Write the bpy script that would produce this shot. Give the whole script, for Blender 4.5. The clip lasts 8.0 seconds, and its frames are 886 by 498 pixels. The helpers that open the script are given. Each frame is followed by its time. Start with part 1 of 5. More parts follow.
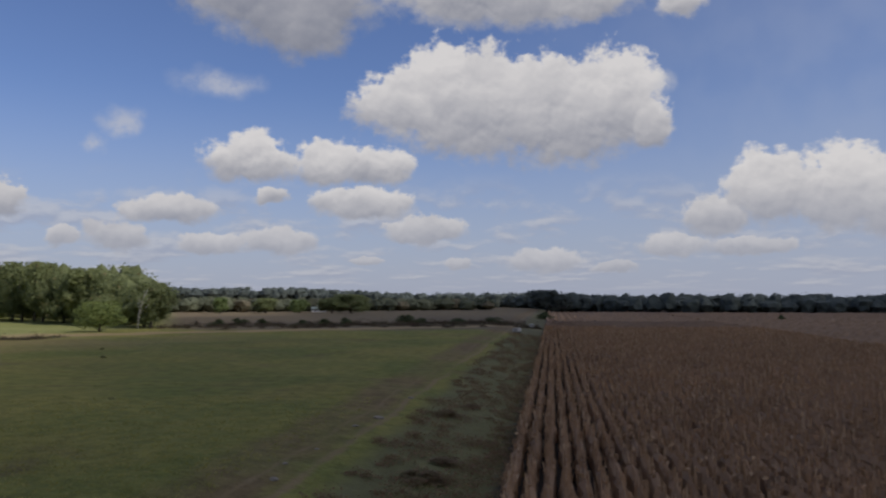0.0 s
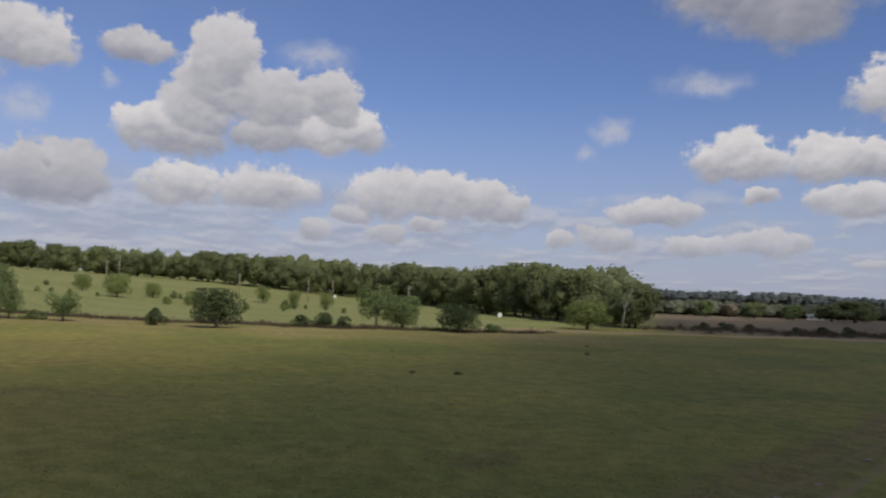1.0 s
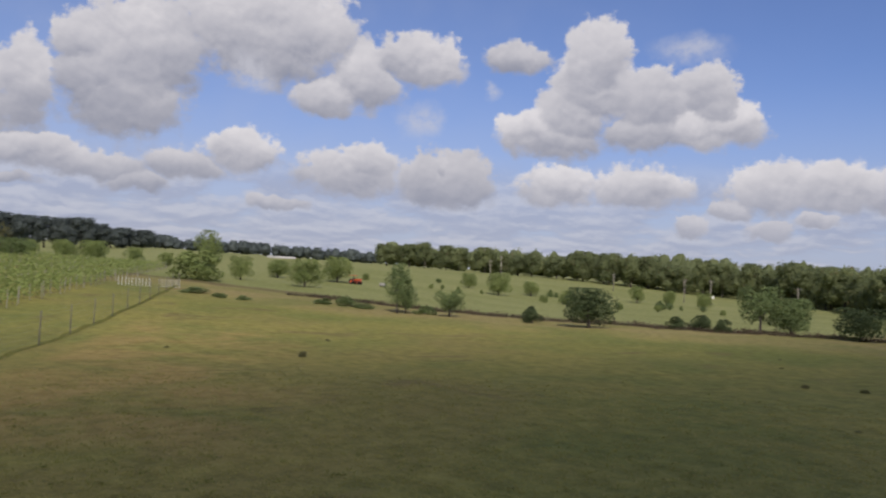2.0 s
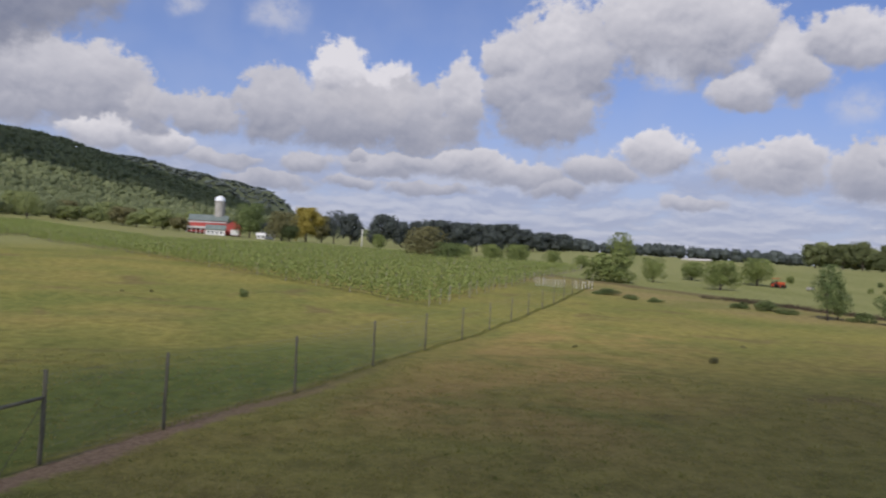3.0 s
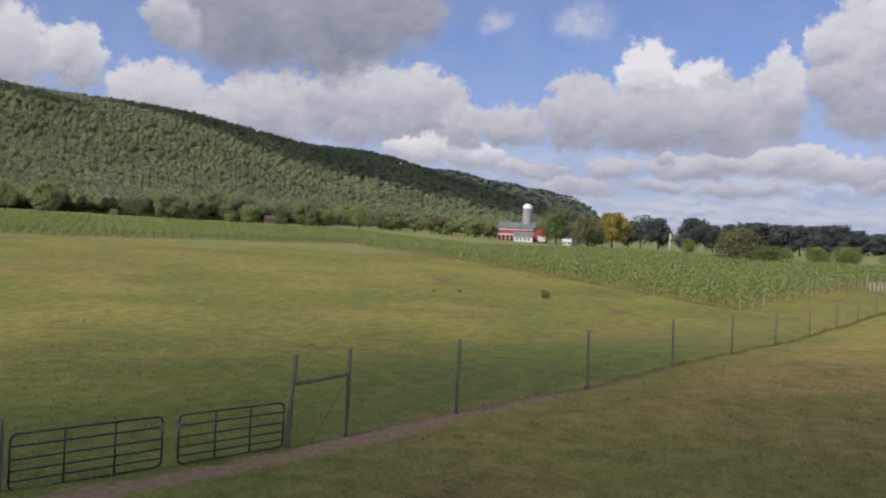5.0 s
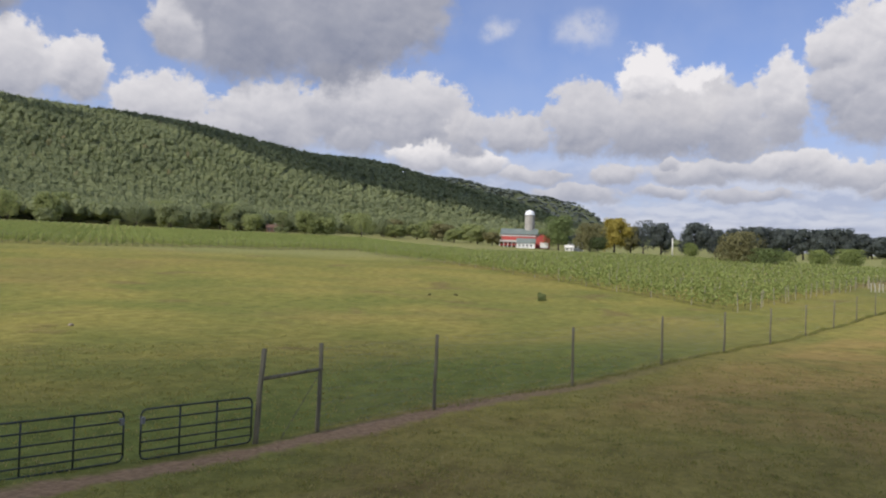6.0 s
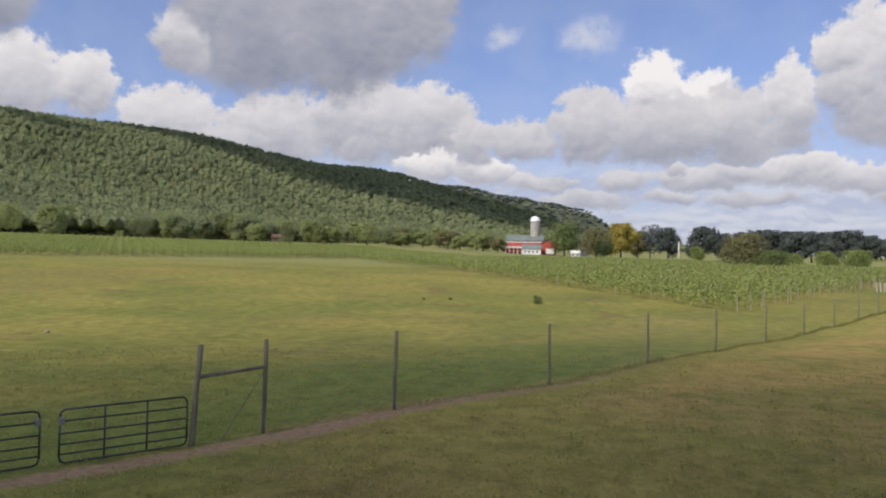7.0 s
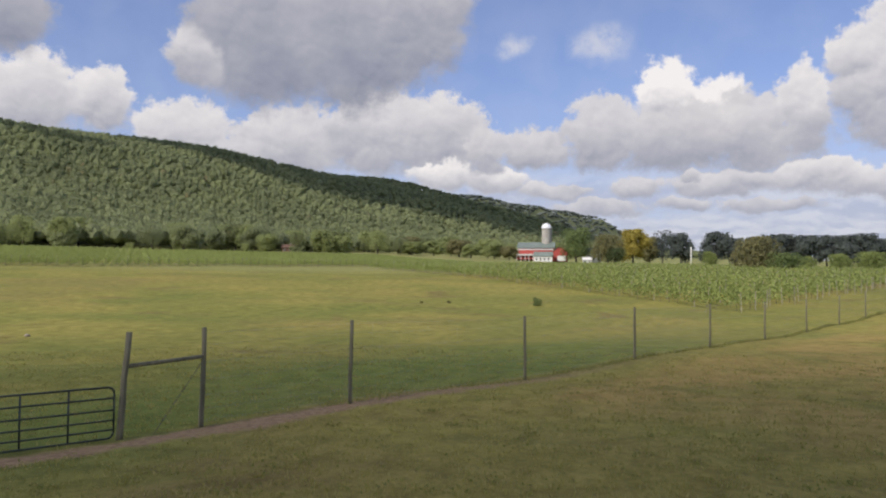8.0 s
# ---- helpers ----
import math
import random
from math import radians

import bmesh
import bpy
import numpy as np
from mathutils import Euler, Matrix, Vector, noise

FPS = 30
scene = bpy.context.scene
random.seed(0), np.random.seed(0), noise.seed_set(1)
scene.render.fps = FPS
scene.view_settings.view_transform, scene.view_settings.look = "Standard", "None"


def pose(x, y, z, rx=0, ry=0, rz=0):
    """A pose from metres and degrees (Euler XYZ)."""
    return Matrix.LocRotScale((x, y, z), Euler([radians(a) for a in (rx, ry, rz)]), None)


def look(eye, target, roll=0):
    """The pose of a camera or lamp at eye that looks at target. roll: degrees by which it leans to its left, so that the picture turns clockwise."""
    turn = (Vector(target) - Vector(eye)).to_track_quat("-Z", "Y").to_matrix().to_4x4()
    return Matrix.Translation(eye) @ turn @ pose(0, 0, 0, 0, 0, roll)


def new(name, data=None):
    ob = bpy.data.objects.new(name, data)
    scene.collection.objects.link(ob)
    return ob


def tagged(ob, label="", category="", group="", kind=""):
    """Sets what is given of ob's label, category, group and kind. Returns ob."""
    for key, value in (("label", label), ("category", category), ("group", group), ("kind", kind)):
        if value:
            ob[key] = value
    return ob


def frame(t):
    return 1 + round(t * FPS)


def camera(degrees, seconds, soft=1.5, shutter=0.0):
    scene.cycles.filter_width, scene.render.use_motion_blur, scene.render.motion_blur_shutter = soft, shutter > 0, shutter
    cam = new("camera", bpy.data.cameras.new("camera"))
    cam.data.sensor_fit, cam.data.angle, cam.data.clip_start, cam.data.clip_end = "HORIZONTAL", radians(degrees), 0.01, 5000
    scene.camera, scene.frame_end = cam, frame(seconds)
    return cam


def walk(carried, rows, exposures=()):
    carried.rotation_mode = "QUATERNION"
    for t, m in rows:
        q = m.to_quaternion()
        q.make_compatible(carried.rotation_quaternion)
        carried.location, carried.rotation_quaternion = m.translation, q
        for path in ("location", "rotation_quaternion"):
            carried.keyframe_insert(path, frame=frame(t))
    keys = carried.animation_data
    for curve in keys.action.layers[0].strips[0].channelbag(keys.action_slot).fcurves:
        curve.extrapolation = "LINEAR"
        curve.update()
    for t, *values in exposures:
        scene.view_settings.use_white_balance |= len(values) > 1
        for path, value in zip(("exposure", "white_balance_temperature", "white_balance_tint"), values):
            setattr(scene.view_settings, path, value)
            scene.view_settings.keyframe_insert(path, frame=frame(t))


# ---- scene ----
cam = camera(56.65, 8.0, soft=2.1, shutter=0.12)
PATH = [
    (0.0, pose(0.00, 0.00, 6.08, 93.42, -0.01, 0.00)),
    (0.3, pose(-0.01, 1.36, 5.96, 93.45, -0.38, 9.68)),
    (0.5, pose(-0.03, 2.23, 5.91, 93.42, -0.80, 17.81)),
    (0.7, pose(-0.23, 2.99, 5.88, 93.32, -1.13, 24.20)),
    (1.0, pose(-0.75, 3.96, 5.88, 93.12, -1.73, 32.89)),
    (1.5, pose(-1.64, 5.12, 5.84, 92.77, -2.18, 44.17)),
    (2.0, pose(-2.64, 6.26, 5.94, 92.17, -2.38, 58.57)),
    (2.2, pose(-3.20, 6.66, 5.99, 91.93, -2.41, 63.52)),
    (3.3, pose(-4.21, 7.52, 5.66, 90.90, -2.57, 95.56)),
    (3.5, pose(-4.34, 7.60, 5.57, 90.79, -2.55, 100.29)),
    (4.0, pose(-4.40, 7.72, 5.50, 90.62, -2.64, 104.75)),
    (4.5, pose(-4.41, 7.88, 5.39, 90.60, -2.61, 107.32)),
    (4.7, pose(-4.49, 7.94, 5.35, 90.56, -2.62, 107.94)),
    (5.8, pose(-5.18, 8.59, 4.91, 91.14, -1.88, 108.27)),
    (6.0, pose(-5.32, 8.82, 4.83, 91.21, -1.80, 108.41)),
    (6.5, pose(-6.06, 9.36, 4.63, 91.47, -1.40, 108.67)),
    (7.0, pose(-7.11, 9.90, 4.35, 91.78, -1.02, 109.00)),
    (7.5, pose(-8.21, 10.40, 4.03, 92.14, -0.58, 109.59)),
    (8.0, pose(-8.93, 11.11, 3.65, 92.44, -0.34, 109.99)),
]
walk(cam, PATH, exposures=[(0.0, -0.28, 6450, 11), (1.0, -0.27, 6450, 12), (2.0, -0.12, 6350, 14), (3.5, -0.12, 6150, 15), (4.7, -0.06, 6200, 14), (6.0, 0.13, 6400, 12), (8.0, 0.19, 6550, 12)])

# ---- light ----
SUN_AZ, SUN_EL = 245.0, 44.0      # degrees, counter-clockwise from +y, and up
SUN_STRENGTH, SKY_STRENGTH = 3.6, 0.085
sun_way = Vector((-math.sin(radians(SUN_AZ)) * math.cos(radians(SUN_EL)), math.cos(radians(SUN_AZ)) * math.cos(radians(SUN_EL)), math.sin(radians(SUN_EL))))
sun_data = bpy.data.lights.new("sun", "SUN")
sun_data.energy, sun_data.angle, sun_data.color = SUN_STRENGTH, radians(0.55), (1.0, 0.95, 0.87)
sun = new("sun", sun_data)
sun.matrix_world = look(sun_way * 300, (0, 0, 0))


class Graph:
    """Short names for shader nodes."""

    def __init__(self, tree):
        self.t = tree

    def node(self, kind, **props):
        n = self.t.nodes.new(kind)
        for k, v in props.items():
            if k == "operation":
                n.operation = v
            elif k == "data_type":
                n.data_type = v
            elif k == "sky_type":
                n.sky_type = v
        return n

    def put(self, sock, v):
        if isinstance(v, bpy.types.NodeSocket):
            self.t.links.new(v, sock)
        elif isinstance(v, (tuple, list)) and len(v) == 3 and sock.type == "RGBA":
            sock.default_value = (*v, 1)
        else:
            sock.default_value = v

    def m(self, op, a, b=None, c=None):
        n = self.node("ShaderNodeMath", operation=op)
        for s, v in zip(n.inputs, (a, b, c)):
            if v is not None:
                self.put(s, v)
        return n.outputs[0]

    def v(self, op, a, b=None, c=None):
        n = self.node("ShaderNodeVectorMath", operation=op)
        for s, x in zip(n.inputs, (a, b, c)):
            if x is not None:
                self.put(s, x)
        return n.outputs["Value"] if op in ("LENGTH", "DOT_PRODUCT", "DISTANCE") else n.outputs["Vector"]

    def noise(self, vec, scale, detail=4.0, rough=0.55, distort=0.0):
        n = self.node("ShaderNodeTexNoise")
        self.put(n.inputs["Vector"], vec)
        for k, x in (("Scale", scale), ("Detail", detail), ("Roughness", rough), ("Distortion", distort)):
            n.inputs[k].default_value = x
        return n

    def ramp(self, x, a, b, lo=0.0, hi=1.0):
        n = self.node("ShaderNodeMapRange")
        n.interpolation_type = "SMOOTHSTEP"
        for k, val in (("Value", x), ("From Min", a), ("From Max", b), ("To Min", lo), ("To Max", hi)):
            self.put(n.inputs[k], val)
        return n.outputs[0]

    def mix(self, f, a, b):
        n = self.node("ShaderNodeMix", data_type="RGBA")
        self.put(n.inputs["Factor"], f)
        self.put(n.inputs[6], a)
        self.put(n.inputs[7], b)
        return n.outputs[2]

    def xyz(self, vec):
        n = self.node("ShaderNodeSeparateXYZ")
        self.put(n.inputs[0], vec)
        return n.outputs

    def vec(self, x, y, z=0.0):
        n = self.node("ShaderNodeCombineXYZ")
        for s, q in zip(n.inputs, (x, y, z)):
            self.put(s, q)
        return n.outputs[0]


# ---- sky: clear blue with fair-weather cumulus ----
world = bpy.data.worlds.new("sky")
scene.world = world
world.use_nodes = True
wt = world.node_tree
wt.nodes.clear()
g = Graph(wt)
sky = g.node("ShaderNodeTexSky", sky_type="NISHITA")
sky.sun_disc, sky.sun_elevation, sky.sun_rotation = False, radians(SUN_EL), -radians(SUN_AZ)
sky.altitude, sky.air_density, sky.dust_density, sky.ozone_density = 200, 1.0, 0.7, 2.5

# one row a puff: bearing, base height, half width, height, in degrees, and how bright it is
PUFFS_NORTH = [(1.8, 11.3, 4.8, 4.2, 0.9), (-0, 11.7, 2.6, 5.9, 1), (-2.4, 10.1, 6.1, 6.9, 0.85), (-8.2, 9.6, 5.5, 7, 0.85), (-12.4, 10.7, 2.7, 5.8, 0.95), (-14.1, 10.4, 1.7, 3.2, 0.85), (13.2, 8, 3.2, 3.1, 0.95), (8, 7.9, 2.3, 3, 0.95), (4.6, 8, 2.7, 2.4, 0.9), (5.7, 5.6, 3.7, 2.1, 0.85), (11.6, 6.5, 1.2, 1.1, 0.8), (-18.5, 4.4, 2.2, 2.4, 0.8), (-21.7, 5, 2.7, 4.6, 0.9), (-25.8, 4.4, 2.7, 5.3, 0.95), (-28.2, 4.1, 1.8, 4.8, 0.9), (-15.6, 2.8, 2.2, 1.8, 0.8), (-20.3, 2.9, 2.8, 1.1, 0.75)]
PUFFS_NORTH_LOW = [(18.5, 5, 2.7, 1.8, 0.8), (15.9, 3, 2.2, 1.5, 0.8), (11.3, 3, 2.5, 1.9, 0.78), (1.1, 3.9, 3, 1.8, 0.78), (-7.1, 1.9, 2.9, 1.6, 0.85), (25, 3.4, 1.1, 1.3, 0.85), (21.8, 3.2, 1.9, 1.9, 0.75), (5.3, 2.3, 1.2, 0.6, 0.7), (-1.2, 1.9, 1, 0.9, 0.75), (-11.7, 1.8, 1.7, 0.8, 0.7), (28.6, 5.1, 1.7, 2.2, 0.75)]
PUFFS_NORTHWEST = [(53, 9.4, 2.3, 2.4, 0.9), (50.9, 8.7, 3.4, 2.9, 0.7), (48.6, 11.1, 3.3, 4.6, 0.8), (48.2, 12.4, 2, 5.8, 0.75), (49.1, 12, 1.8, 5.1, 0.75), (45.1, 9.3, 3, 3, 0.65), (41.3, 9.5, 3.9, 2.9, 0.9), (41, 11.6, 2, 3.2, 0.75), (38.9, 9.8, 1.6, 2.7, 0.9), (44.6, 10.6, 2.9, 4.3, 0.74), (49.7, 9.9, 2.9, 3.9, 0.78), (40.6, 10.7, 1.6, 3.4, 0.78)]
PUFFS_NORTHWEST_LOW = [(50.9, 5.5, 2.9, 2.7, 0.9), (45.3, 5.6, 3.5, 2.5, 0.85), (37, 5.2, 3, 3.3, 0.85), (33.1, 5.3, 2.6, 3.3, 0.85), (30.1, 5.3, 2.4, 2.6, 0.8), (41.9, 3.4, 1.3, 1.6, 0.8), (39.3, 4.7, 1.4, 1.3, 0.75), (34.2, 4.2, 1.4, 1.1, 0.75), (37.1, 3.4, 1.6, 1.4, 0.65), (60.1, 13.4, 2.5, 3.2, 0.85), (54, 14.5, 2.3, 1.9, 0.7), (58.4, 5, 3.2, 3.9, 0.6), (59, 7, 0.8, 1.9, 0.7)]
PUFFS_WEST = [(80.4, 8.5, 4.1, 6, 0.65), (79.4, 12.2, 2.6, 5.6, 0.85), (71.6, 13, 6.4, 7.2, 0.8), (69.3, 14, 4.2, 4.4, 0.75), (67.1, 10.9, 2.3, 2.8, 0.8), (64.5, 11.7, 2.7, 4.1, 0.8), (61.6, 13.7, 3.4, 2.8, 0.75), (84.8, 5.9, 2.5, 2.1, 0.75), (72.7, 6.9, 2.6, 2.7, 0.85), (76.6, 5.9, 2.9, 2.2, 0.65), (65.5, 5.6, 3.7, 3.4, 0.75), (64.4, 6.7, 2.2, 2.5, 0.8), (59, 5.3, 3.2, 3.5, 0.65), (70.2, 4.2, 2.3, 1.2, 0.65), (79.4, 5.1, 2.1, 1.1, 0.6)]
PUFFS_WEST_HIGH = [(83.2, 12.8, 1.6, 2.9, 0.75), (79.4, 11, 2.9, 6.8, 0.8), (81.4, 10.8, 2.4, 3.5, 0.65), (77.8, 11.7, 2.3, 5.3, 0.65), (85.3, 6.4, 2.1, 1.8, 0.75), (89.7, 6.3, 2.3, 1.2, 0.6), (93.1, 6.9, 1, 1, 0.65)]
PUFFS_CAP = [(94.7, 10.4, 2.2, 4.5, 1.12), (91.7, 9.9, 2.2, 3.7, 1)]
PUFFS_SOUTHWEST = [(103.5, 8, 2.5, 2.8, 0.62), (107, 7.4, 1.7, 3.5, 0.58), (109.9, 6.5, 2.5, 2.1, 0.85), (106.2, 6.4, 2.3, 1.9, 0.82), (99, 7.9, 2.7, 4.9, 0.62), (93.8, 7.8, 5, 4.2, 0.55), (89.2, 7.6, 3.1, 4.9, 0.58), (86.1, 8.5, 1.6, 5.7, 0.75), (83, 9.7, 1.6, 6.4, 0.72), (81, 9.2, 1.8, 8.6, 0.72), (85.8, 6.2, 3, 2.1, 0.78), (91.3, 6, 3.9, 1.6, 0.62), (96.8, 5.9, 1.9, 1.5, 0.62), (102.3, 5.8, 2.8, 1.2, 0.62), (93.6, 5.1, 1.6, 0.9, 0.62), (82.1, 5.6, 3.2, 1.7, 0.66), (99.2, 4.8, 3.3, 1, 0.55), (88.5, 4.8, 3.2, 0.9, 0.55)]
PUFFS_RIDGE = [(115, 7.9, 3.9, 5.8, 0.72), (111.2, 8, 4.6, 5.2, 0.66), (120.8, 7.4, 4.2, 4.6, 0.66), (127.5, 7.5, 3.6, 4.5, 0.7), (132.9, 9.7, 1.9, 4.2, 0.78), (136.6, 9.1, 2.7, 5.2, 0.72), (140.1, 8.8, 3.3, 5, 0.66), (124.7, 6.5, 5.7, 4.1, 0.6)]
PUFFS_NEAR = [(126.7, 13.2, 2.4, 3.8, 0.62), (122.6, 12.3, 5.1, 11, 0.34), (117, 12.3, 5.1, 10.6, 0.32), (112.9, 14, 4.6, 9.1, 0.4), (110.5, 17.4, 3, 5, 0.5), (139.1, 14, 3.3, 6.4, 0.36), (11.3, 17.7, 7.1, 8.9, 0.51), (10.1, 16.6, 4, 6.7, 0.44), (-4.5, 18.8, 9.3, 6.5, 0.81), (-9.6, 18.8, 4.5, 4.5, 0.91), (-16.5, 18.6, 1.7, 2.5, 0.96)]
WISPS = [(15.4, 13.6, 2.6, 1.4), (23.1, 9.3, 0.7, 1.1), (21.6, 10.7, 1.2, 1.5), (-15.2, 13.9, 0.8, 1.1), (59.9, 10.1, 1.3, 1.5), (42.2, 15.2, 2.4, 1.4), (55.6, 12.7, 0.5, 0.9), (72.2, 12.4, 1.5, 1.7), (60.6, 10, 1.6, 1.9), (72.4, 12.8, 1.3, 1.7), (99.2, 15.2, 1.9, 2), (105.3, 15.6, 1, 1.3)]

BACK_CLOUDS = (PUFFS_CAP, PUFFS_RIDGE)
MAIN_CLOUDS = (PUFFS_NORTH, PUFFS_NORTH_LOW, PUFFS_NORTHWEST, PUFFS_NORTHWEST_LOW, PUFFS_WEST, PUFFS_WEST_HIGH, PUFFS_SOUTHWEST)
NEAR_CLOUDS = (PUFFS_NEAR,)


def cloud_group(name, lists):
    """Bearing and height in degrees to how deep inside a cloud that point lies, how high up in it, and how bright it is."""
    tree = bpy.data.node_groups.new(name, "ShaderNodeTree")
    tree.interface.new_socket("place", in_out="INPUT", socket_type="NodeSocketVector")
    for out_name in ("depth", "rise", "tone"):
        tree.interface.new_socket(out_name, in_out="OUTPUT", socket_type="NodeSocketFloat")
    h = Graph(tree)
    inp, out = h.node("NodeGroupInput"), h.node("NodeGroupOutput")
    p = inp.outputs[0]
    near = rise = tone = None
    up = h.xyz(p)[1]
    for puffs in lists:
        for a, b, w, hgt, bright in puffs:
            # domed above, flat below
            ry, rx, mid = hgt * 0.72, w * 1.04, b + hgt * 0.30
            s = h.v("MULTIPLY_ADD", p, (1 / rx, 1 / ry, 0), (-a / rx, -mid / ry, 0))
            d = h.v("LENGTH", h.v("MAXIMUM", s, h.v("MULTIPLY", s, (-1.0, -1.8, 0))))
            r = h.m("MULTIPLY_ADD", up, 1 / hgt, -b / hgt)
            if near is None:
                near, rise, tone = d, r, h.m("ADD", bright, 0.0)
            else:
                share = h.ramp(h.m("SUBTRACT", near, d), -0.22, 0.22)
                rise = h.m("MULTIPLY_ADD", share, h.m("SUBTRACT", r, rise), rise)
                tone = h.m("MULTIPLY_ADD", share, h.m("SUBTRACT", bright, tone), tone)
                near = h.m("SMOOTH_MIN", near, d, 0.34)
    h.put(out.inputs[0], h.m("SUBTRACT", 1.0, near))
    h.put(out.inputs[1], rise)
    h.put(out.inputs[2], tone)
    return tree


def billows(at, scale):
    """Rounded lumps like the heads of a cumulus."""
    n = g.node("ShaderNodeTexVoronoi")
    n.feature, n.voronoi_dimensions, n.normalize = "SMOOTH_F1", "2D", True
    g.put(n.inputs["Vector"], at)
    for key, val in (("Scale", scale), ("Detail", 3.0), ("Roughness", 0.52), ("Lacunarity", 2.1), ("Smoothness", 0.35), ("Randomness", 1.0)):
        n.inputs[key].default_value = val
    d = n.outputs["Distance"]
    return g.m("SUBTRACT", 1.0, g.m("MULTIPLY", d, d))


ray = g.node("ShaderNodeTexCoord").outputs["Generated"]
rx_, ry_, rz_ = g.xyz(ray)
az = g.m("MULTIPLY", g.m("ARCTAN2", g.m("MULTIPLY", rx_, -1.0), ry_), 180 / math.pi)
el = g.m("MULTIPLY", g.m("ARCSINE", rz_), 180 / math.pi)
spot = g.vec(az, el)
swirl = g.vec(g.m("SUBTRACT", g.noise(spot, 0.45, 4.0, 0.55).outputs[0], 0.5), g.m("SUBTRACT", g.noise(g.v("ADD", spot, (31.0, 17.0, 0.0)), 0.45, 4.0, 0.55).outputs[0], 0.5))
spot_w = g.v("MULTIPLY_ADD", swirl, (2.6, 1.7, 0.0), spot)
lump_p = g.v("MULTIPLY_ADD", swirl, (0.9, 0.9, 0.0), g.v("MULTIPLY", spot, (0.85, 1.15, 1.0)))
lump, lump_up = billows(lump_p, 0.52), billows(g.v("ADD", lump_p, (0.12, 0.42, 0.0)), 0.52)
fray = g.noise(spot, 1.1, 6.0, 0.62).outputs[0]
soft_lump = g.noise(g.v("ADD", spot, (7.0, 3.0, 0.0)), 0.32, 3.0, 0.45, 0.1).outputs[0]
relief = g.m("SUBTRACT", g.ramp(g.m("SUBTRACT", lump, lump_up), -0.30, 0.30), 0.5)
CLOUD_SHADE, CLOUD_LIT = (0.190, 0.212, 0.285), (0.80, 0.775, 0.76)


def cloud_layer(under, name, lists, base_soft=0.55, rough=1.0):
    """Lays one group of clouds over the sky behind it: bright heads, grey bases, billows in between."""
    n = g.node("ShaderNodeGroup")
    n.node_tree = cloud_group(name, lists)
    g.put(n.inputs[0], spot_w)
    depth, rise, tone = n.outputs
    deep = g.m("ADD", depth, g.m("ADD", g.m("MULTIPLY", g.m("SUBTRACT", lump, 0.80), 0.95 * rough), g.m("MULTIPLY", g.m("SUBTRACT", fray, 0.5), 0.75 * rough)))
    mask = g.ramp(deep, -0.03, g.m("ADD", g.ramp(rise, 0.10, 0.65, base_soft, 0.20), g.ramp(rise, 1.25, 1.7, 0.0, 0.25)))
    head = g.ramp(rise, -0.05, 0.85, 0.36, 1.0)
    thin = g.ramp(deep, 0.5, 0.05, 0.0, 0.10)
    bright = g.m("ADD", g.m("MULTIPLY", tone, g.m("ADD", head, thin)), g.m("MULTIPLY", relief, g.m("MULTIPLY", tone, 0.40)))
    bright = g.m("ADD", bright, g.m("MULTIPLY", g.m("SUBTRACT", soft_lump, 0.5), 0.34))
    body = g.mix(bright, CLOUD_SHADE, CLOUD_LIT)
    body = g.mix(g.ramp(el, 9.0, 1.5, 0.0, 0.52), body, (0.48, 0.505, 0.585))
    return g.mix(g.m("MULTIPLY", g.m("MULTIPLY", mask, seen), 0.97), under, body)


# low banks far off, in rows that close up towards the horizon
row_el = g.m("LOGARITHM", g.m("ADD", g.m("MAXIMUM", el, 0.0), 1.1), 2.0)
bank_p = g.v("ADD", g.vec(g.m("MULTIPLY", az, 0.17), g.m("MULTIPLY", row_el, 2.1)), g.v("MULTIPLY", swirl, (0.25, 0.45, 0.0)))
bank = g.noise(bank_p, 1.0, 6.0, 0.56, 0.1).outputs[0]
bank_up = g.noise(g.v("ADD", bank_p, (0.03, 0.20, 0.0)), 1.0, 6.0, 0.56, 0.1).outputs[0]
bank_zone = g.m("MULTIPLY", g.ramp(el, 0.2, 1.2), g.ramp(el, 9.0, 5.5))
bank_mask = g.m("MULTIPLY", g.ramp(bank, g.ramp(az, 10.0, 60.0, 0.46, 0.30), g.ramp(az, 10.0, 60.0, 0.62, 0.47)), bank_zone)
bank_lit = g.ramp(g.m("SUBTRACT", bank, bank_up), -0.09, 0.12)
# the rest of the sky, overhead and behind
high_p = g.v("DIVIDE", ray, g.vec(g.m("ADD", rz_, 0.12), g.m("ADD", rz_, 0.12), 1.0))
high = g.noise(high_p, 1.1, 6.0, 0.55, 0.2).outputs[0]
seen = g.m("MULTIPLY", g.m("MULTIPLY", g.ramp(az, -46.0, -36.0), g.ramp(az, 152.0, 142.0)), g.ramp(el, 27.0, 22.0))
high_mask = g.m("MULTIPLY", g.m("MULTIPLY", g.ramp(high, 0.50, 0.60), g.m("SUBTRACT", 1.0, seen)), g.ramp(el, 1.0, 6.0))
tint = g.node("ShaderNodeMix", data_type="RGBA")
tint.blend_type = "MULTIPLY"
tint.inputs["Factor"].default_value = 1.0
g.put(tint.inputs[6], sky.outputs[0])
g.put(tint.inputs[7], (1.00 * SKY_STRENGTH, 1.06 * SKY_STRENGTH, 1.38 * SKY_STRENGTH))
clear = tint.outputs[2]
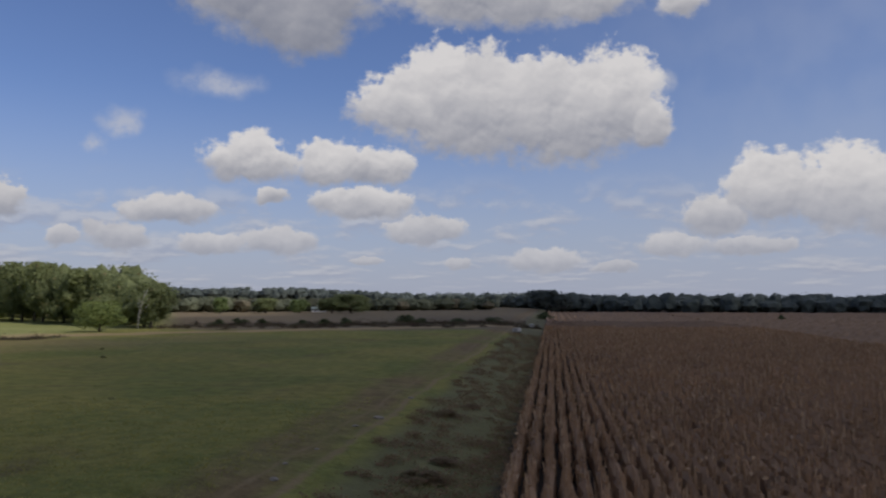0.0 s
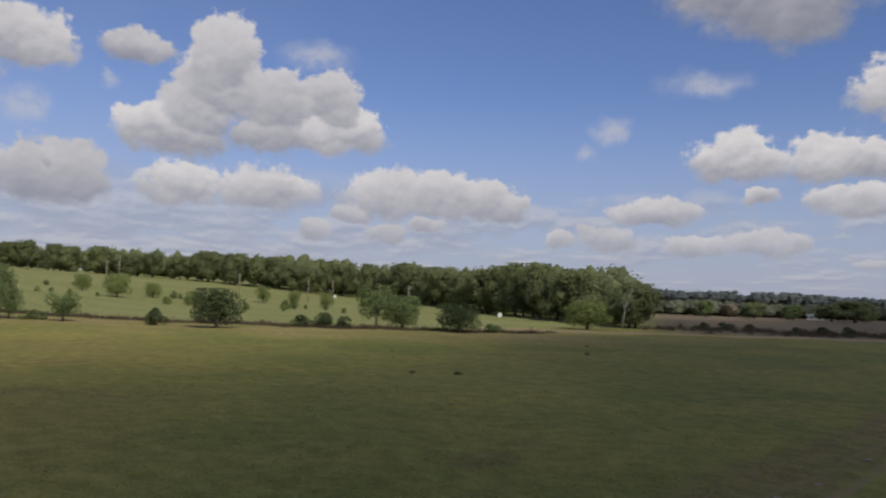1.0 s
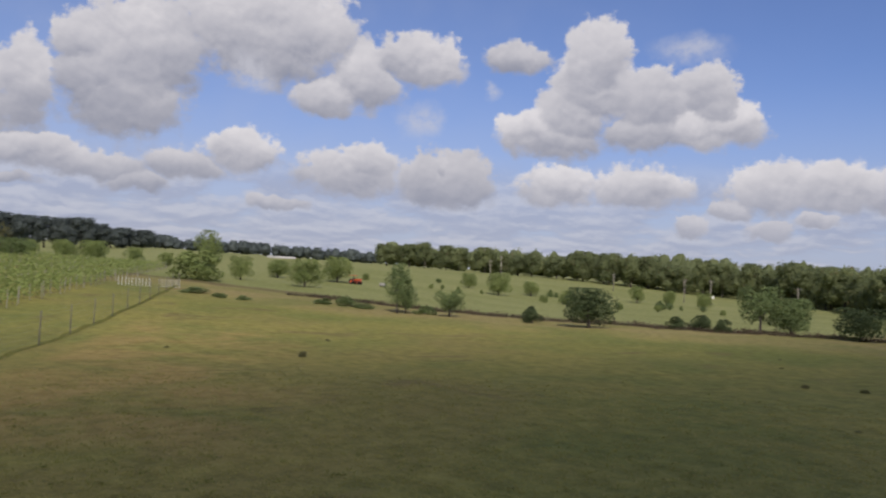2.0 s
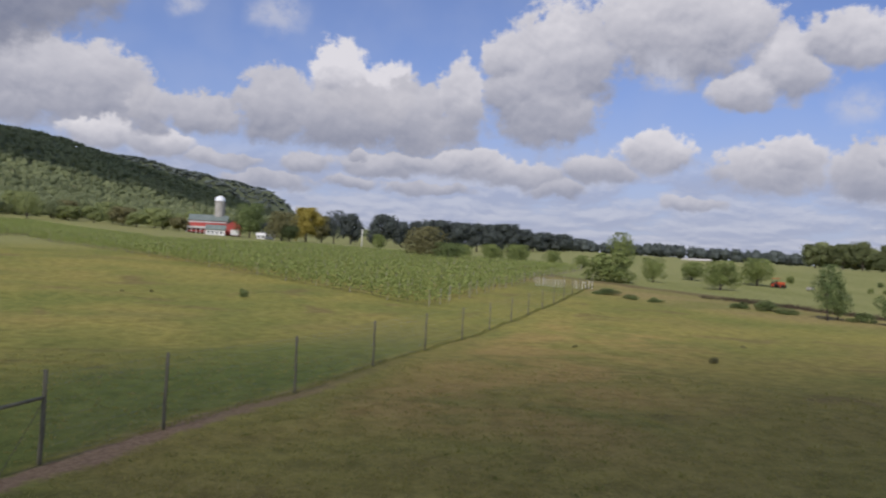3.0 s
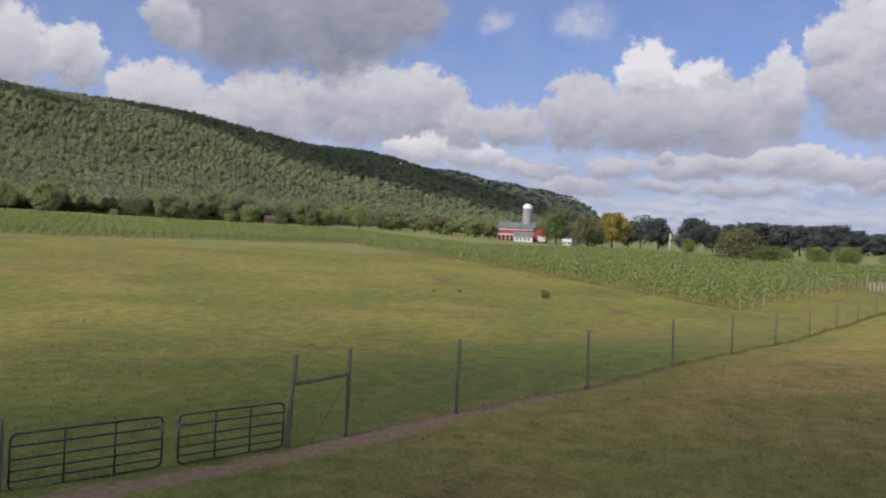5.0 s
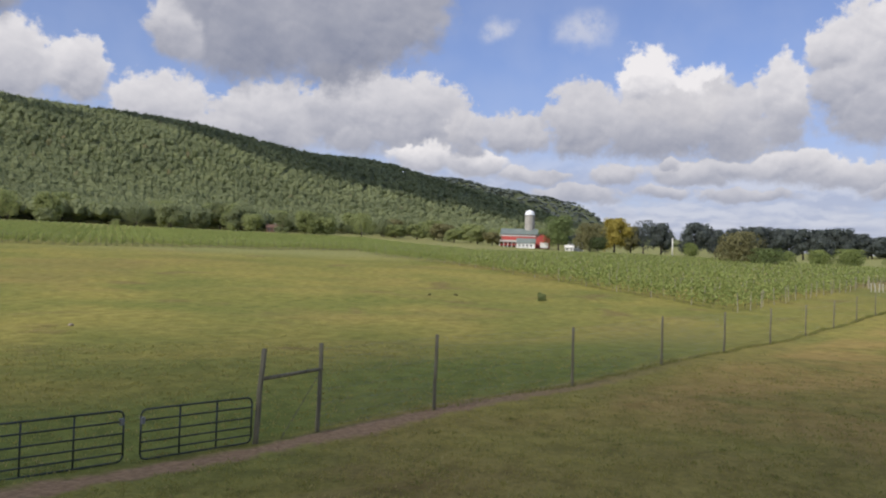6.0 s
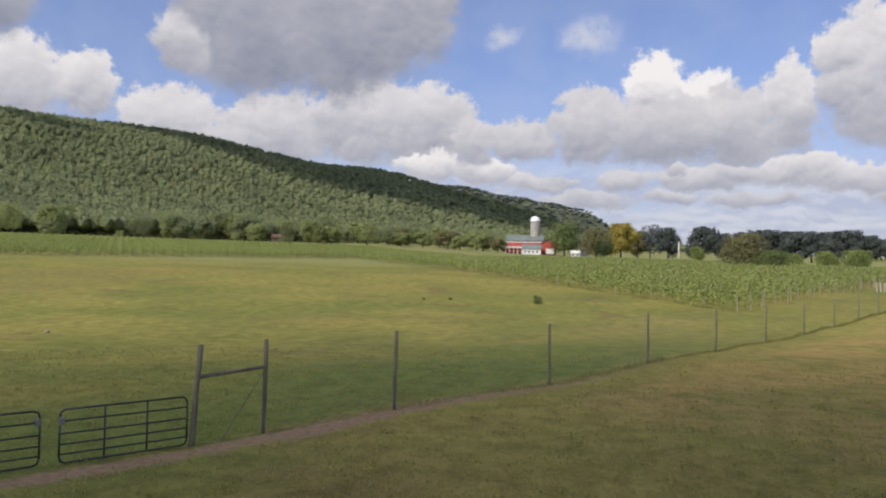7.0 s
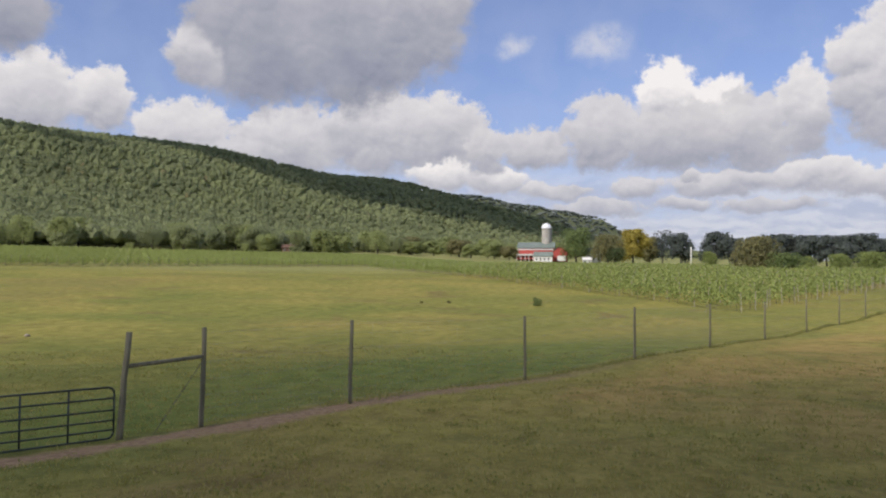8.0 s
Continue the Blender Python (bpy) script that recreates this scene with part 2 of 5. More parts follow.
# a thin veil whitens the western sky, haze the horizon
veil = g.m("MULTIPLY", g.m("MAXIMUM", g.ramp(az, 25.0, 90.0, 0.01, 0.20), g.ramp(az, 2.0, -28.0, 0.01, 0.22)), g.ramp(soft_lump, 0.25, 0.75, 0.7, 1.2))
clear = g.mix(veil, clear, (0.52, 0.56, 0.66))
haze = g.mix(g.ramp(el, 15.0, -1.0, 0.0, 0.82), clear, g.mix(g.ramp(az, 25.0, 85.0), (0.42, 0.46, 0.585), (0.445, 0.47, 0.565)))
col = g.mix(g.m("MULTIPLY", bank_mask, 0.62), haze, g.mix(bank_lit, (0.385, 0.415, 0.52), (0.60, 0.605, 0.645)))
col = g.mix(high_mask, col, (0.55, 0.57, 0.62))
col = cloud_layer(col, "far_clouds", BACK_CLOUDS)
col = cloud_layer(col, "fair_weather_clouds", MAIN_CLOUDS)
col = cloud_layer(col, "near_clouds", NEAR_CLOUDS, base_soft=0.45, rough=0.6)
# thin torn scraps between the clouds
scrap = None
for a, b, w, hgt in WISPS:
    d = g.v("LENGTH", g.v("MULTIPLY_ADD", spot_w, (0.80 / w, 1.25 / hgt, 0), (-0.80 * a / w, -1.25 * (b + hgt * 0.5) / hgt, 0)))
    scrap = d if scrap is None else g.m("MINIMUM", scrap, d)
scrap = g.m("MULTIPLY", g.ramp(scrap, 1.15, 0.15), g.ramp(fray, 0.22, 0.62, 0.16, 0.66))
col = g.mix(scrap, col, (0.60, 0.61, 0.655))
bg = g.node("ShaderNodeBackground")
g.put(bg.inputs[0], col)
bg.inputs[1].default_value = 1.0
g.put(g.node("ShaderNodeOutputWorld").inputs[0], bg.outputs[0])
world.cycles.sampling_method = "MANUAL"
world.cycles.sample_map_resolution = 512


# ---- materials ----
def material(name):
    mat = bpy.data.materials.new(name)
    mat.use_nodes = True
    k = Graph(mat.node_tree)
    b = mat.node_tree.nodes["Principled BSDF"]
    return mat, k, b


def bump(k, b, height, strength, distance):
    n = k.node("ShaderNodeBump")
    n.inputs["Strength"].default_value, n.inputs["Distance"].default_value = strength, distance
    k.put(n.inputs["Height"], height)
    k.put(b.inputs["Normal"], n.outputs[0])


def plain(name, dark, light, scale=8.0, rough=0.7, metal=0.0, stretch=(1, 1, 1), bumps=0.3):
    """A weathered surface: two tones mixed by fine grain and broad stains."""
    mat, k, b = material(name)
    p = k.v("MULTIPLY", k.node("ShaderNodeTexCoord").outputs["Object"], stretch)
    fine, broad = k.noise(p, scale, 6.0, 0.6).outputs[0], k.noise(p, scale * 0.17, 3.0).outputs[0]
    f = k.m("ADD", k.m("MULTIPLY", k.ramp(fine, 0.3, 0.7), 0.6), k.m("MULTIPLY", k.ramp(broad, 0.35, 0.65), 0.4))
    k.put(b.inputs["Base Color"], k.mix(f, dark, light))
    k.put(b.inputs["Roughness"], k.ramp(fine, 0.2, 0.8, rough - 0.1, min(rough + 0.12, 1)))
    b.inputs["Metallic"].default_value = metal
    bump(k, b, fine, bumps, 0.01)
    return mat


def foliage(name, dark, light, other=None, amount=0.0, gloss=0.75, patch=0.35, weights=(0.5, 0.35, 0.15), through_light=0.25):
    """Leaves: tones vary by tree and by leaf, and some light comes through."""
    mat, k, b = material(name)
    isl = k.node("ShaderNodeNewGeometry").outputs["Random Per Island"]
    obj = k.node("ShaderNodeObjectInfo").outputs["Random"]
    pos = k.node("ShaderNodeNewGeometry").outputs["Position"]
    spots = k.noise(pos, patch, 3.0).outputs[0]
    f = k.m("ADD", k.m("MULTIPLY", isl, weights[0]), k.m("ADD", k.m("MULTIPLY", k.ramp(spots, 0.36, 0.64), weights[1]), k.m("MULTIPLY", obj, weights[2])))
    c = k.mix(f, dark, light)
    if other:
        c = k.mix(k.ramp(k.m("FRACT", k.m("MULTIPLY", isl, 17.3)), 1.0 - amount, 1.02 - amount), c, other)
    k.put(b.inputs["Base Color"], c)
    b.inputs["Roughness"].default_value = gloss
    b.inputs["Specular IOR Level"].default_value = 0.25
    tr = k.node("ShaderNodeBsdfTranslucent")
    k.put(tr.inputs[0], k.mix(0.5, c, light))
    mx = k.node("ShaderNodeMixShader")
    mx.inputs[0].default_value = through_light
    k.put(mx.inputs[1], b.outputs[0])
    k.put(mx.inputs[2], tr.outputs[0])
    k.put(mat.node_tree.nodes["Material Output"].inputs[0], mx.outputs[0])
    return mat


LEAF_OAK = foliage("oak_leaves", (0.046, 0.066, 0.028), (0.118, 0.150, 0.060), through_light=0.35)
LEAF_MID = foliage("field_tree_leaves", (0.101, 0.142, 0.053), (0.243, 0.297, 0.113), through_light=0.4)
LEAF_LIGHT = foliage("orchard_leaves", (0.133, 0.175, 0.052), (0.315, 0.357, 0.123), through_light=0.38)
LEAF_OLIVE = foliage("olive_leaves", (0.130, 0.127, 0.054), (0.293, 0.273, 0.129), through_light=0.35)
LEAF_YELLOW = foliage("autumn_leaves", (0.24, 0.195, 0.04), (0.46, 0.385, 0.09), through_light=0.4)
# dark leaves of far trees, with the blue of distance haze mixed into the colour
LEAF_FAR_HAZE = foliage("hazed_far_oak_leaves", (0.060, 0.074, 0.071), (0.129, 0.149, 0.132), through_light=0.3)
# olive scrub, dulled in colour for the haze in front of it
LEAF_SCRUB_HAZE = foliage("hazed_scrub_leaves", (0.085, 0.098, 0.066), (0.180, 0.190, 0.118), (0.19, 0.16, 0.10), 0.08, patch=0.06, weights=(0.3, 0.7, 0.0), through_light=0.35)
LEAF_WOOD = foliage("woodland_leaves", (0.125, 0.150, 0.070), (0.280, 0.310, 0.138), (0.25, 0.20, 0.10), 0.05, patch=0.10, weights=(0.3, 0.45, 0.25), through_light=0.48)
# pale, greyed, low-contrast greens: aerial haze on the slope painted into the leaves
LEAF_HILL_HAZE = foliage("hazed_hillside_leaves", (0.205, 0.236, 0.124), (0.335, 0.368, 0.184), (0.29, 0.24, 0.13), 0.02, patch=0.02, weights=(0.3, 0.7, 0.0), through_light=0.5)
# grey-blue cast stands for distance haze over the farther mountain, put into the colour
LEAF_RANGE_HAZE = foliage("hazed_range_leaves", (0.125, 0.148, 0.130), (0.190, 0.216, 0.184), patch=0.01, weights=(0.3, 0.7, 0.0), through_light=0.4)
LEAF_FOOT = foliage("hill_foot_leaves", (0.225, 0.258, 0.108), (0.410, 0.450, 0.190), (0.30, 0.25, 0.12), 0.03, patch=0.2, weights=(0.3, 0.3, 0.4), through_light=0.5)
LEAF_VINE = foliage("vine_leaves", (0.200, 0.244, 0.070), (0.375, 0.430, 0.140), (0.42, 0.38, 0.15), 0.08, through_light=0.45)
LEAF_WEED = foliage("weed_leaves", (0.175, 0.138, 0.070), (0.310, 0.240, 0.125), (0.26, 0.15, 0.10), 0.3, through_light=0.4)
LOW_WEED = foliage("low_meadow_weeds", (0.155, 0.172, 0.044), (0.300, 0.305, 0.090), (0.30, 0.24, 0.11), 0.2, patch=0.3, through_light=0.5)
BRUSH = foliage("russet_brush", (0.062, 0.046, 0.032), (0.150, 0.105, 0.066), (0.10, 0.10, 0.05), 0.25, patch=0.15)
GRASS = foliage("grass_blades", (0.225, 0.232, 0.062), (0.410, 0.375, 0.115), (0.50, 0.43, 0.19), 0.22, patch=0.08, weights=(0.3, 0.7, 0.0), through_light=0.6)
CORN = foliage("dry_corn_leaves", (0.205, 0.122, 0.066), (0.470, 0.290, 0.164), (0.56, 0.39, 0.235), 0.15)
BARK = plain("bark", (0.055, 0.045, 0.035), (0.16, 0.135, 0.11), 6.0, 0.9, stretch=(1, 1, 0.25), bumps=0.8)
PALE_BARK = plain("pale_bark", (0.26, 0.24, 0.21), (0.48, 0.46, 0.42), 4.0, 0.85)
POST_WOOD = plain("weathered_post_wood", (0.088, 0.080, 0.050), (0.235, 0.215, 0.138), 14.0, 0.88, stretch=(1, 1, 0.12), bumps=0.7)
GATE_PAINT = plain("dark_green_gate_paint", (0.012, 0.020, 0.018), (0.030, 0.042, 0.038), 20.0, 0.45, bumps=0.1)
WIRE = plain("galvanised_wire", (0.20, 0.21, 0.21), (0.36, 0.37, 0.37), 30.0, 0.5, 0.8, bumps=0.05)
VINE_POST = plain("pale_vine_post", (0.22, 0.20, 0.14), (0.40, 0.37, 0.28), 10.0, 0.85)
RED_BOARD = plain("barn_red_boards", (0.32, 0.050, 0.042), (0.48, 0.095, 0.075), 2.0, 0.8, stretch=(3, 3, 0.3))
ROOF_GREEN = plain("green_grey_metal_roof", (0.14, 0.175, 0.15), (0.26, 0.295, 0.26), 1.2, 0.55, 0.2)
WHITE_PAINT = plain("white_paint", (0.58, 0.57, 0.54), (0.80, 0.79, 0.76), 2.0, 0.6)
CONCRETE = plain("silo_concrete", (0.30, 0.28, 0.25), (0.50, 0.47, 0.42), 0.8, 0.85, stretch=(1, 1, 0.4))
DOME = plain("white_dome_metal", (0.70, 0.71, 0.73), (0.86, 0.86, 0.87), 1.0, 0.5, 0.0)
DARK_OPEN = plain("dark_doorway", (0.008, 0.007, 0.006), (0.02, 0.018, 0.016), 2.0, 0.9)
GLASS_DARK = plain("window_glass", (0.02, 0.025, 0.03), (0.05, 0.055, 0.06), 2.0, 0.1, bumps=0.0)
ORANGE = plain("orange_red_tractor_paint", (0.42, 0.055, 0.02), (0.62, 0.10, 0.03), 5.0, 0.4)
RUBBER = plain("tyre_rubber", (0.012, 0.012, 0.012), (0.03, 0.03, 0.03), 9.0, 0.9)
PLASTIC = plain("white_tube_plastic", (0.62, 0.60, 0.54), (0.80, 0.78, 0.72), 5.0, 0.5, bumps=0.05)
POLE_WOOD = plain("pole_wood", (0.20, 0.17, 0.13), (0.36, 0.32, 0.26), 5.0, 0.9, stretch=(1, 1, 0.1))
BROWN_BOARD = plain("brown_shed_boards", (0.09, 0.05, 0.035), (0.17, 0.10, 0.07), 3.0, 0.85)
STONE = plain("pale_field_stone", (0.18, 0.15, 0.11), (0.34, 0.29, 0.22), 4.0, 0.9)

FENCE_AT, FENCE_AZ, POST_GAP, POST_H = Vector((-31.375, -0.017)), 70.82, 9.506, 2.5
FENCE_DIR = Vector((-math.sin(radians(FENCE_AZ)), math.cos(radians(FENCE_AZ))))
FENCE_SIDE = Vector((FENCE_DIR.y, -FENCE_DIR.x))      # towards the camera's side of the fence
CORN_AZ = -7.6
CORN_DIR = Vector((-math.sin(radians(CORN_AZ)), math.cos(radians(CORN_AZ))))
CORN_RIGHT = Vector((CORN_DIR.y, -CORN_DIR.x))
CORN_EDGE = -2.1
VINE_CORNER = Vector((-97.5, 11.0))


# ---- the lie of the land ----
def step(a, b, x):
    u = np.clip((x - a) / (b - a), 0, 1)
    return u * u * (3 - 2 * u)


def swell(x, w):
    return w * np.logaddexp(0, x / w)


def land(x, y):
    """Ground height. Works on numbers and on arrays."""
    t = -0.85 * x - 0.5 * y
    z = 0.058 * swell(t - 60, 8) - 0.024 * swell(t - 150, 15)
    r = -0.7 * x + 0.3 * y
    z = z + 4.5 * step(160, 300, r) * step(60, 140, y) * step(0, 120, -x)
    z = z - 1.8 * step(-14, 4, CORN_RIGHT.x * x + CORN_RIGHT.y * y)
    q, a = -0.113 * x - 0.9936 * y, -0.9936 * x + 0.113 * y
    z = z + 0.036 * swell(q - 125, 20) * step(420, 300, q) + 6.3 * step(300, 420, q)
    z = z + 145 * step(300, 900, q) * (1 - 0.75 * step(1430, 2950, a))
    z = z + 206 * step(1050, 1400, q) * step(1800, 3000, a) * (1 - step(5500, 6300, a))
    z = z + 6.0 * step(300, 700, q) * np.sin(a * 0.011 + 1.0) * np.sin(q * 0.013)
    z = z + 0.10 * np.sin(x * 0.21 + 0.7) * np.sin(y * 0.17) + 0.05 * np.sin(x * 0.53 + y * 0.41)
    return z


def h_at(x, y):
    return float(land(float(x), float(y)))


def mesh_object(name, verts, faces, mat, smooth=False):
    me = bpy.data.meshes.new(name)
    me.from_pydata(verts.tolist() if hasattr(verts, "tolist") else verts, [], faces.tolist() if hasattr(faces, "tolist") else faces)
    me.materials.append(mat)
    if smooth:
        me.shade_smooth()
    return new(name, me)


def ground_material():
    mat, k, b = material("field_ground")
    pos = k.node("ShaderNodeNewGeometry").outputs["Position"]
    x, y, z = k.xyz(pos)
    flat = k.vec(x, y)

    def along(v, at=(0, 0)):
        return k.m("ADD", k.m("ADD", k.m("MULTIPLY", x, v[0]), k.m("MULTIPLY", y, v[1])), -(v[0] * at[0] + v[1] * at[1]))

    fine = k.noise(flat, 5.0, 8.0, 0.7).outputs[0]
    clump = k.noise(flat, 0.9, 5.0, 0.6).outputs[0]
    patch = k.noise(flat, 0.075, 4.0, 0.6, 0.4).outputs[0]
    broad = k.noise(flat, 0.018, 3.0, 0.5).outputs[0]
    tone = k.m("ADD", k.m("MULTIPLY", fine, 0.5), k.m("MULTIPLY", clump, 0.5))
    green = k.mix(k.ramp(tone, 0.36, 0.64), (0.092, 0.110, 0.023), (0.190, 0.202, 0.048))
    straw = k.mix(k.ramp(tone, 0.36, 0.64), (0.172, 0.150, 0.035), (0.308, 0.270, 0.070))
    russet = k.mix(k.ramp(tone, 0.36, 0.64), (0.105, 0.072, 0.032), (0.195, 0.135, 0.062))
    dry = k.m("ADD", k.m("MULTIPLY", patch, 0.6), k.m("MULTIPLY", broad, 0.4))
    c = k.mix(k.ramp(dry, 0.36, 0.60, 0.12, 0.95), green, straw)
    c = k.mix(k.m("MULTIPLY", k.ramp(k.noise(flat, 0.11, 3.0, 0.6, 0.6).outputs[0], 0.58, 0.72), 0.6), c, russet)
    worn = k.ramp(k.noise(flat, 0.034, 4.0, 0.62, 0.5).outputs[0], 0.50, 0.68)
    c = k.mix(k.m("MULTIPLY", worn, 0.4), c, k.mix(k.ramp(tone, 0.36, 0.64), (0.158, 0.112, 0.038), (0.285, 0.212, 0.078)))
    # orchard meadow past the hedge
    past = k.m("SUBTRACT", k.m("ADD", y, k.m("MULTIPLY", x, -0.62)), 160.0)
    mown = k.ramp(k.noise(k.v("MULTIPLY", flat, (0.02, 0.06, 1.0)), 1.0, 4.0, 0.6).outputs[0], 0.35, 0.65)
    brink = k.m("MULTIPLY", k.m("MULTIPLY", k.ramp(past, -48.0, -16.0), k.ramp(past, 2.0, -4.0)), k.ramp(x, -20.0, -45.0))
    c = k.mix(k.m("MULTIPLY", brink, k.ramp(patch, 0.35, 0.6, 0.3, 0.75)), c, k.mix(k.ramp(tone, 0.36, 0.64), (0.190, 0.146, 0.056), (0.310, 0.245, 0.105)))
    meadow = k.mix(k.ramp(tone, 0.34, 0.66), (0.165, 0.172, 0.058), (0.285, 0.282, 0.108))
    c = k.mix(k.m("MULTIPLY", k.ramp(past, -8.0, 6.0), k.ramp(x, -50.0, -75.0)), c, k.mix(mown, k.mix(0.4, meadow, green), meadow))
    rough_edge = k.m("MULTIPLY", k.ramp(k.m("ABSOLUTE", k.m("ADD", past, k.m("MULTIPLY", k.m("SUBTRACT", patch, 0.5), 8.0))), 6.0, 2.0), k.ramp(x, -58.0, -70.0))
    c = k.mix(k.m("MULTIPLY", rough_edge, 0.75), c, k.mix(tone, (0.070, 0.052, 0.026), (0.165, 0.120, 0.055)))
    slope_t = k.m("ADD", k.m("MULTIPLY", x, -0.85), k.m("MULTIPLY", y, -0.5))
    c = k.mix(k.m("MULTIPLY", k.ramp(slope_t, 150.0, 200.0), 0.85), c, meadow)
    # brown stubble beyond the field's far end
    c = k.mix(k.m("MULTIPLY", k.ramp(y, 150.0, 168.0), k.ramp(k.m("ADD", x, k.m("MULTIPLY", y, 0.33)), -6.0, 4.0)), c, k.mix(tone, (0.120, 0.092, 0.056), (0.215, 0.165, 0.100)))
    # strip of pale dry grass along the wood
    strip = k.m("MULTIPLY", k.ramp(k.m("ABSOLUTE", k.m("SUBTRACT", past, 15.0)), 8.0, 4.0), k.ramp(x, -84.0, -64.0))
    c = k.mix(k.m("MULTIPLY", strip, 0.8), c, k.mix(tone, (0.26, 0.18, 0.09), (0.40, 0.29, 0.16)))
    # fresher grass just past the fence, then bare earth along it
    off = along(FENCE_SIDE, FENCE_AT)
    run = along(FENCE_DIR, FENCE_AT)
    fresh = k.m("MULTIPLY", k.ramp(off, -13.0, -6.0), k.ramp(off, -0.2, -1.2))
    c = k.mix(k.m("MULTIPLY", fresh, k.ramp(run, 55.0, 15.0, 0.15, 0.7)), c, k.mix(k.ramp(tone, 0.36, 0.64), (0.070, 0.105, 0.020), (0.140, 0.185, 0.040)))
    wob = k.m("MULTIPLY", k.m("SUBTRACT", clump, 0.5), 1.6)
    # dry seed-head grass on the near side of the fence
    heads = k.m("MULTIPLY", k.m("MULTIPLY", k.ramp(off, 1.2, 3.5), k.ramp(off, 22.0, 12.0)), k.m("MULTIPLY", k.ramp(run, -2.0, 8.0), k.ramp(run, 75.0, 50.0)))
    heads = k.m("MULTIPLY", heads, k.ramp(k.noise(flat, 0.10, 4.0, 0.6, 0.4).outputs[0], 0.38, 0.60))
    c = k.mix(k.m("MULTIPLY", heads, 0.75), c, k.mix(k.ramp(tone, 0.36, 0.64), (0.250, 0.168, 0.052), (0.400, 0.282, 0.098)))
    bare = k.ramp(k.m("ABSOLUTE", k.m("ADD", k.m("SUBTRACT", off, 0.25), wob)), 0.80, 0.25)
    bare = k.m("MULTIPLY", bare, k.ramp(run, 24.0, -2.0, 0.04, 1.0))
    earth = k.mix(k.ramp(fine, 0.3, 0.7), (0.190, 0.118, 0.072), (0.350, 0.240, 0.150))
    c = k.mix(k.m("MULTIPLY", bare, 0.9), c, earth)
    # farm track beside the corn
    lat = along(CORN_RIGHT)
    lat_w = k.m("ADD", lat, k.m("MULTIPLY", k.m("SUBTRACT", k.noise(flat, 0.12, 2.0).outputs[0], 0.5), 1.0))
    ruts = k.m("MINIMUM", k.m("ABSOLUTE", k.m("ADD", lat_w, 9.0)), k.m("ADD", k.m("ABSOLUTE", k.m("ADD", lat_w, 10.3)), 0.14))
    ruts = k.m("MULTIPLY", k.ramp(k.m("ADD", ruts, k.m("MULTIPLY", wob, 0.45)), 0.32, 0.04), k.ramp(patch, 0.30, 0.55, 0.25, 1.0))
    verge = k.ramp(k.m("ABSOLUTE", k.m("ADD", lat_w, k.m("ADD", 10.9, k.m("MULTIPLY", wob, 0.8)))), 2.4, 0.8)
    c = k.mix(k.m("MULTIPLY", verge, k.ramp(patch, 0.35, 0.65, 0.35, 0.9)), c, k.mix(k.ramp(tone, 0.36, 0.64), (0.130, 0.084, 0.040), (0.235, 0.158, 0.078)))
    c = k.mix(k.m("MULTIPLY", ruts, 0.72), c, k.mix(fine, (0.20, 0.135, 0.070), (0.34, 0.245, 0.135)))
    rough_strip = k.m("MULTIPLY", k.ramp(lat_w, -8.4, -7.0), k.ramp(lat, 0.0, -2.0))
    c = k.mix(k.m("MULTIPLY", rough_strip, 0.8), c, k.mix(tone, (0.098, 0.094, 0.044), (0.190, 0.172, 0.085)))
    # soil under the corn and under the vines, a green floor under the woods
    c = k.mix(k.ramp(lat, CORN_EDGE - 0.6, CORN_EDGE + 0.2), c, k.mix(tone, (0.040, 0.030, 0.022), (0.085, 0.064, 0.048)))
    q = k.m("ADD", k.m("MULTIPLY", x, -0.113), k.m("MULTIPLY", y, -0.9936))
    # forest floor colour raised to lighten the shaded gaps between crowns
    c = k.mix(k.ramp(q, 300.0, 330.0), c, k.mix(tone, (0.100, 0.118, 0.056), (0.170, 0.188, 0.092)))
    k.put(b.inputs["Base Color"], c)
    b.inputs["Roughness"].default_value = 0.95
    b.inputs["Specular IOR Level"].default_value = 0.15
    bump(k, b, k.m("ADD", k.m("MULTIPLY", fine, 0.3), clump), 0.9, 0.22)
    return mat


def build_ground():
    rings, spokes = 330, 520
    radius = np.concatenate([[0.0], 3.0 * (6600 / 3.0) ** (np.arange(rings) / (rings - 1))])
    ang = np.linspace(0, 2 * math.pi, spokes, endpoint=False)
    rr, aa = np.meshgrid(radius[1:], ang, indexing="ij")
    x, y = rr * np.cos(aa) - 8.0, rr * np.sin(aa) + 6.0
    v = np.stack([x, y, land(x, y)], -1).reshape(-1, 3)
    v = np.vstack([v, [[-8.0, 6.0, h_at(-8.0, 6.0)]]])
    i = np.arange(rings - 1)[:, None] * spokes
    j = np.arange(spokes)[None, :]
    jn = (j + 1) % spokes
    f = np.stack([i + j, i + spokes + j, i + spokes + jn, i + jn], -1).reshape(-1, 4).tolist()
    f += [[spokes * (rings), int(s), int((s + 1) % spokes)] for s in range(spokes)]
    ob = mesh_object("ground", v, f, ground_material(), smooth=True)
    return tagged(ob, "rough grass fields with dry patches, track and bare earth", "ground", kind="structure")


build_ground()


# ---- building blocks ----
def holder(name, x, y, z=None, turn=0.0):
    e = new(name)
    e.matrix_basis = pose(x, y, h_at(x, y) if z is None else z, 0, 0, turn)
    return e


def part(name, bm, mat, parent, label="", smooth=False):
    me = bpy.data.meshes.new(name)
    bm.to_mesh(me)
    bm.free()
    me.materials.append(mat)
    if smooth:
        me.shade_smooth()
    ob = new(name, me)
    ob.parent = parent
    return tagged(ob, label) if label else ob


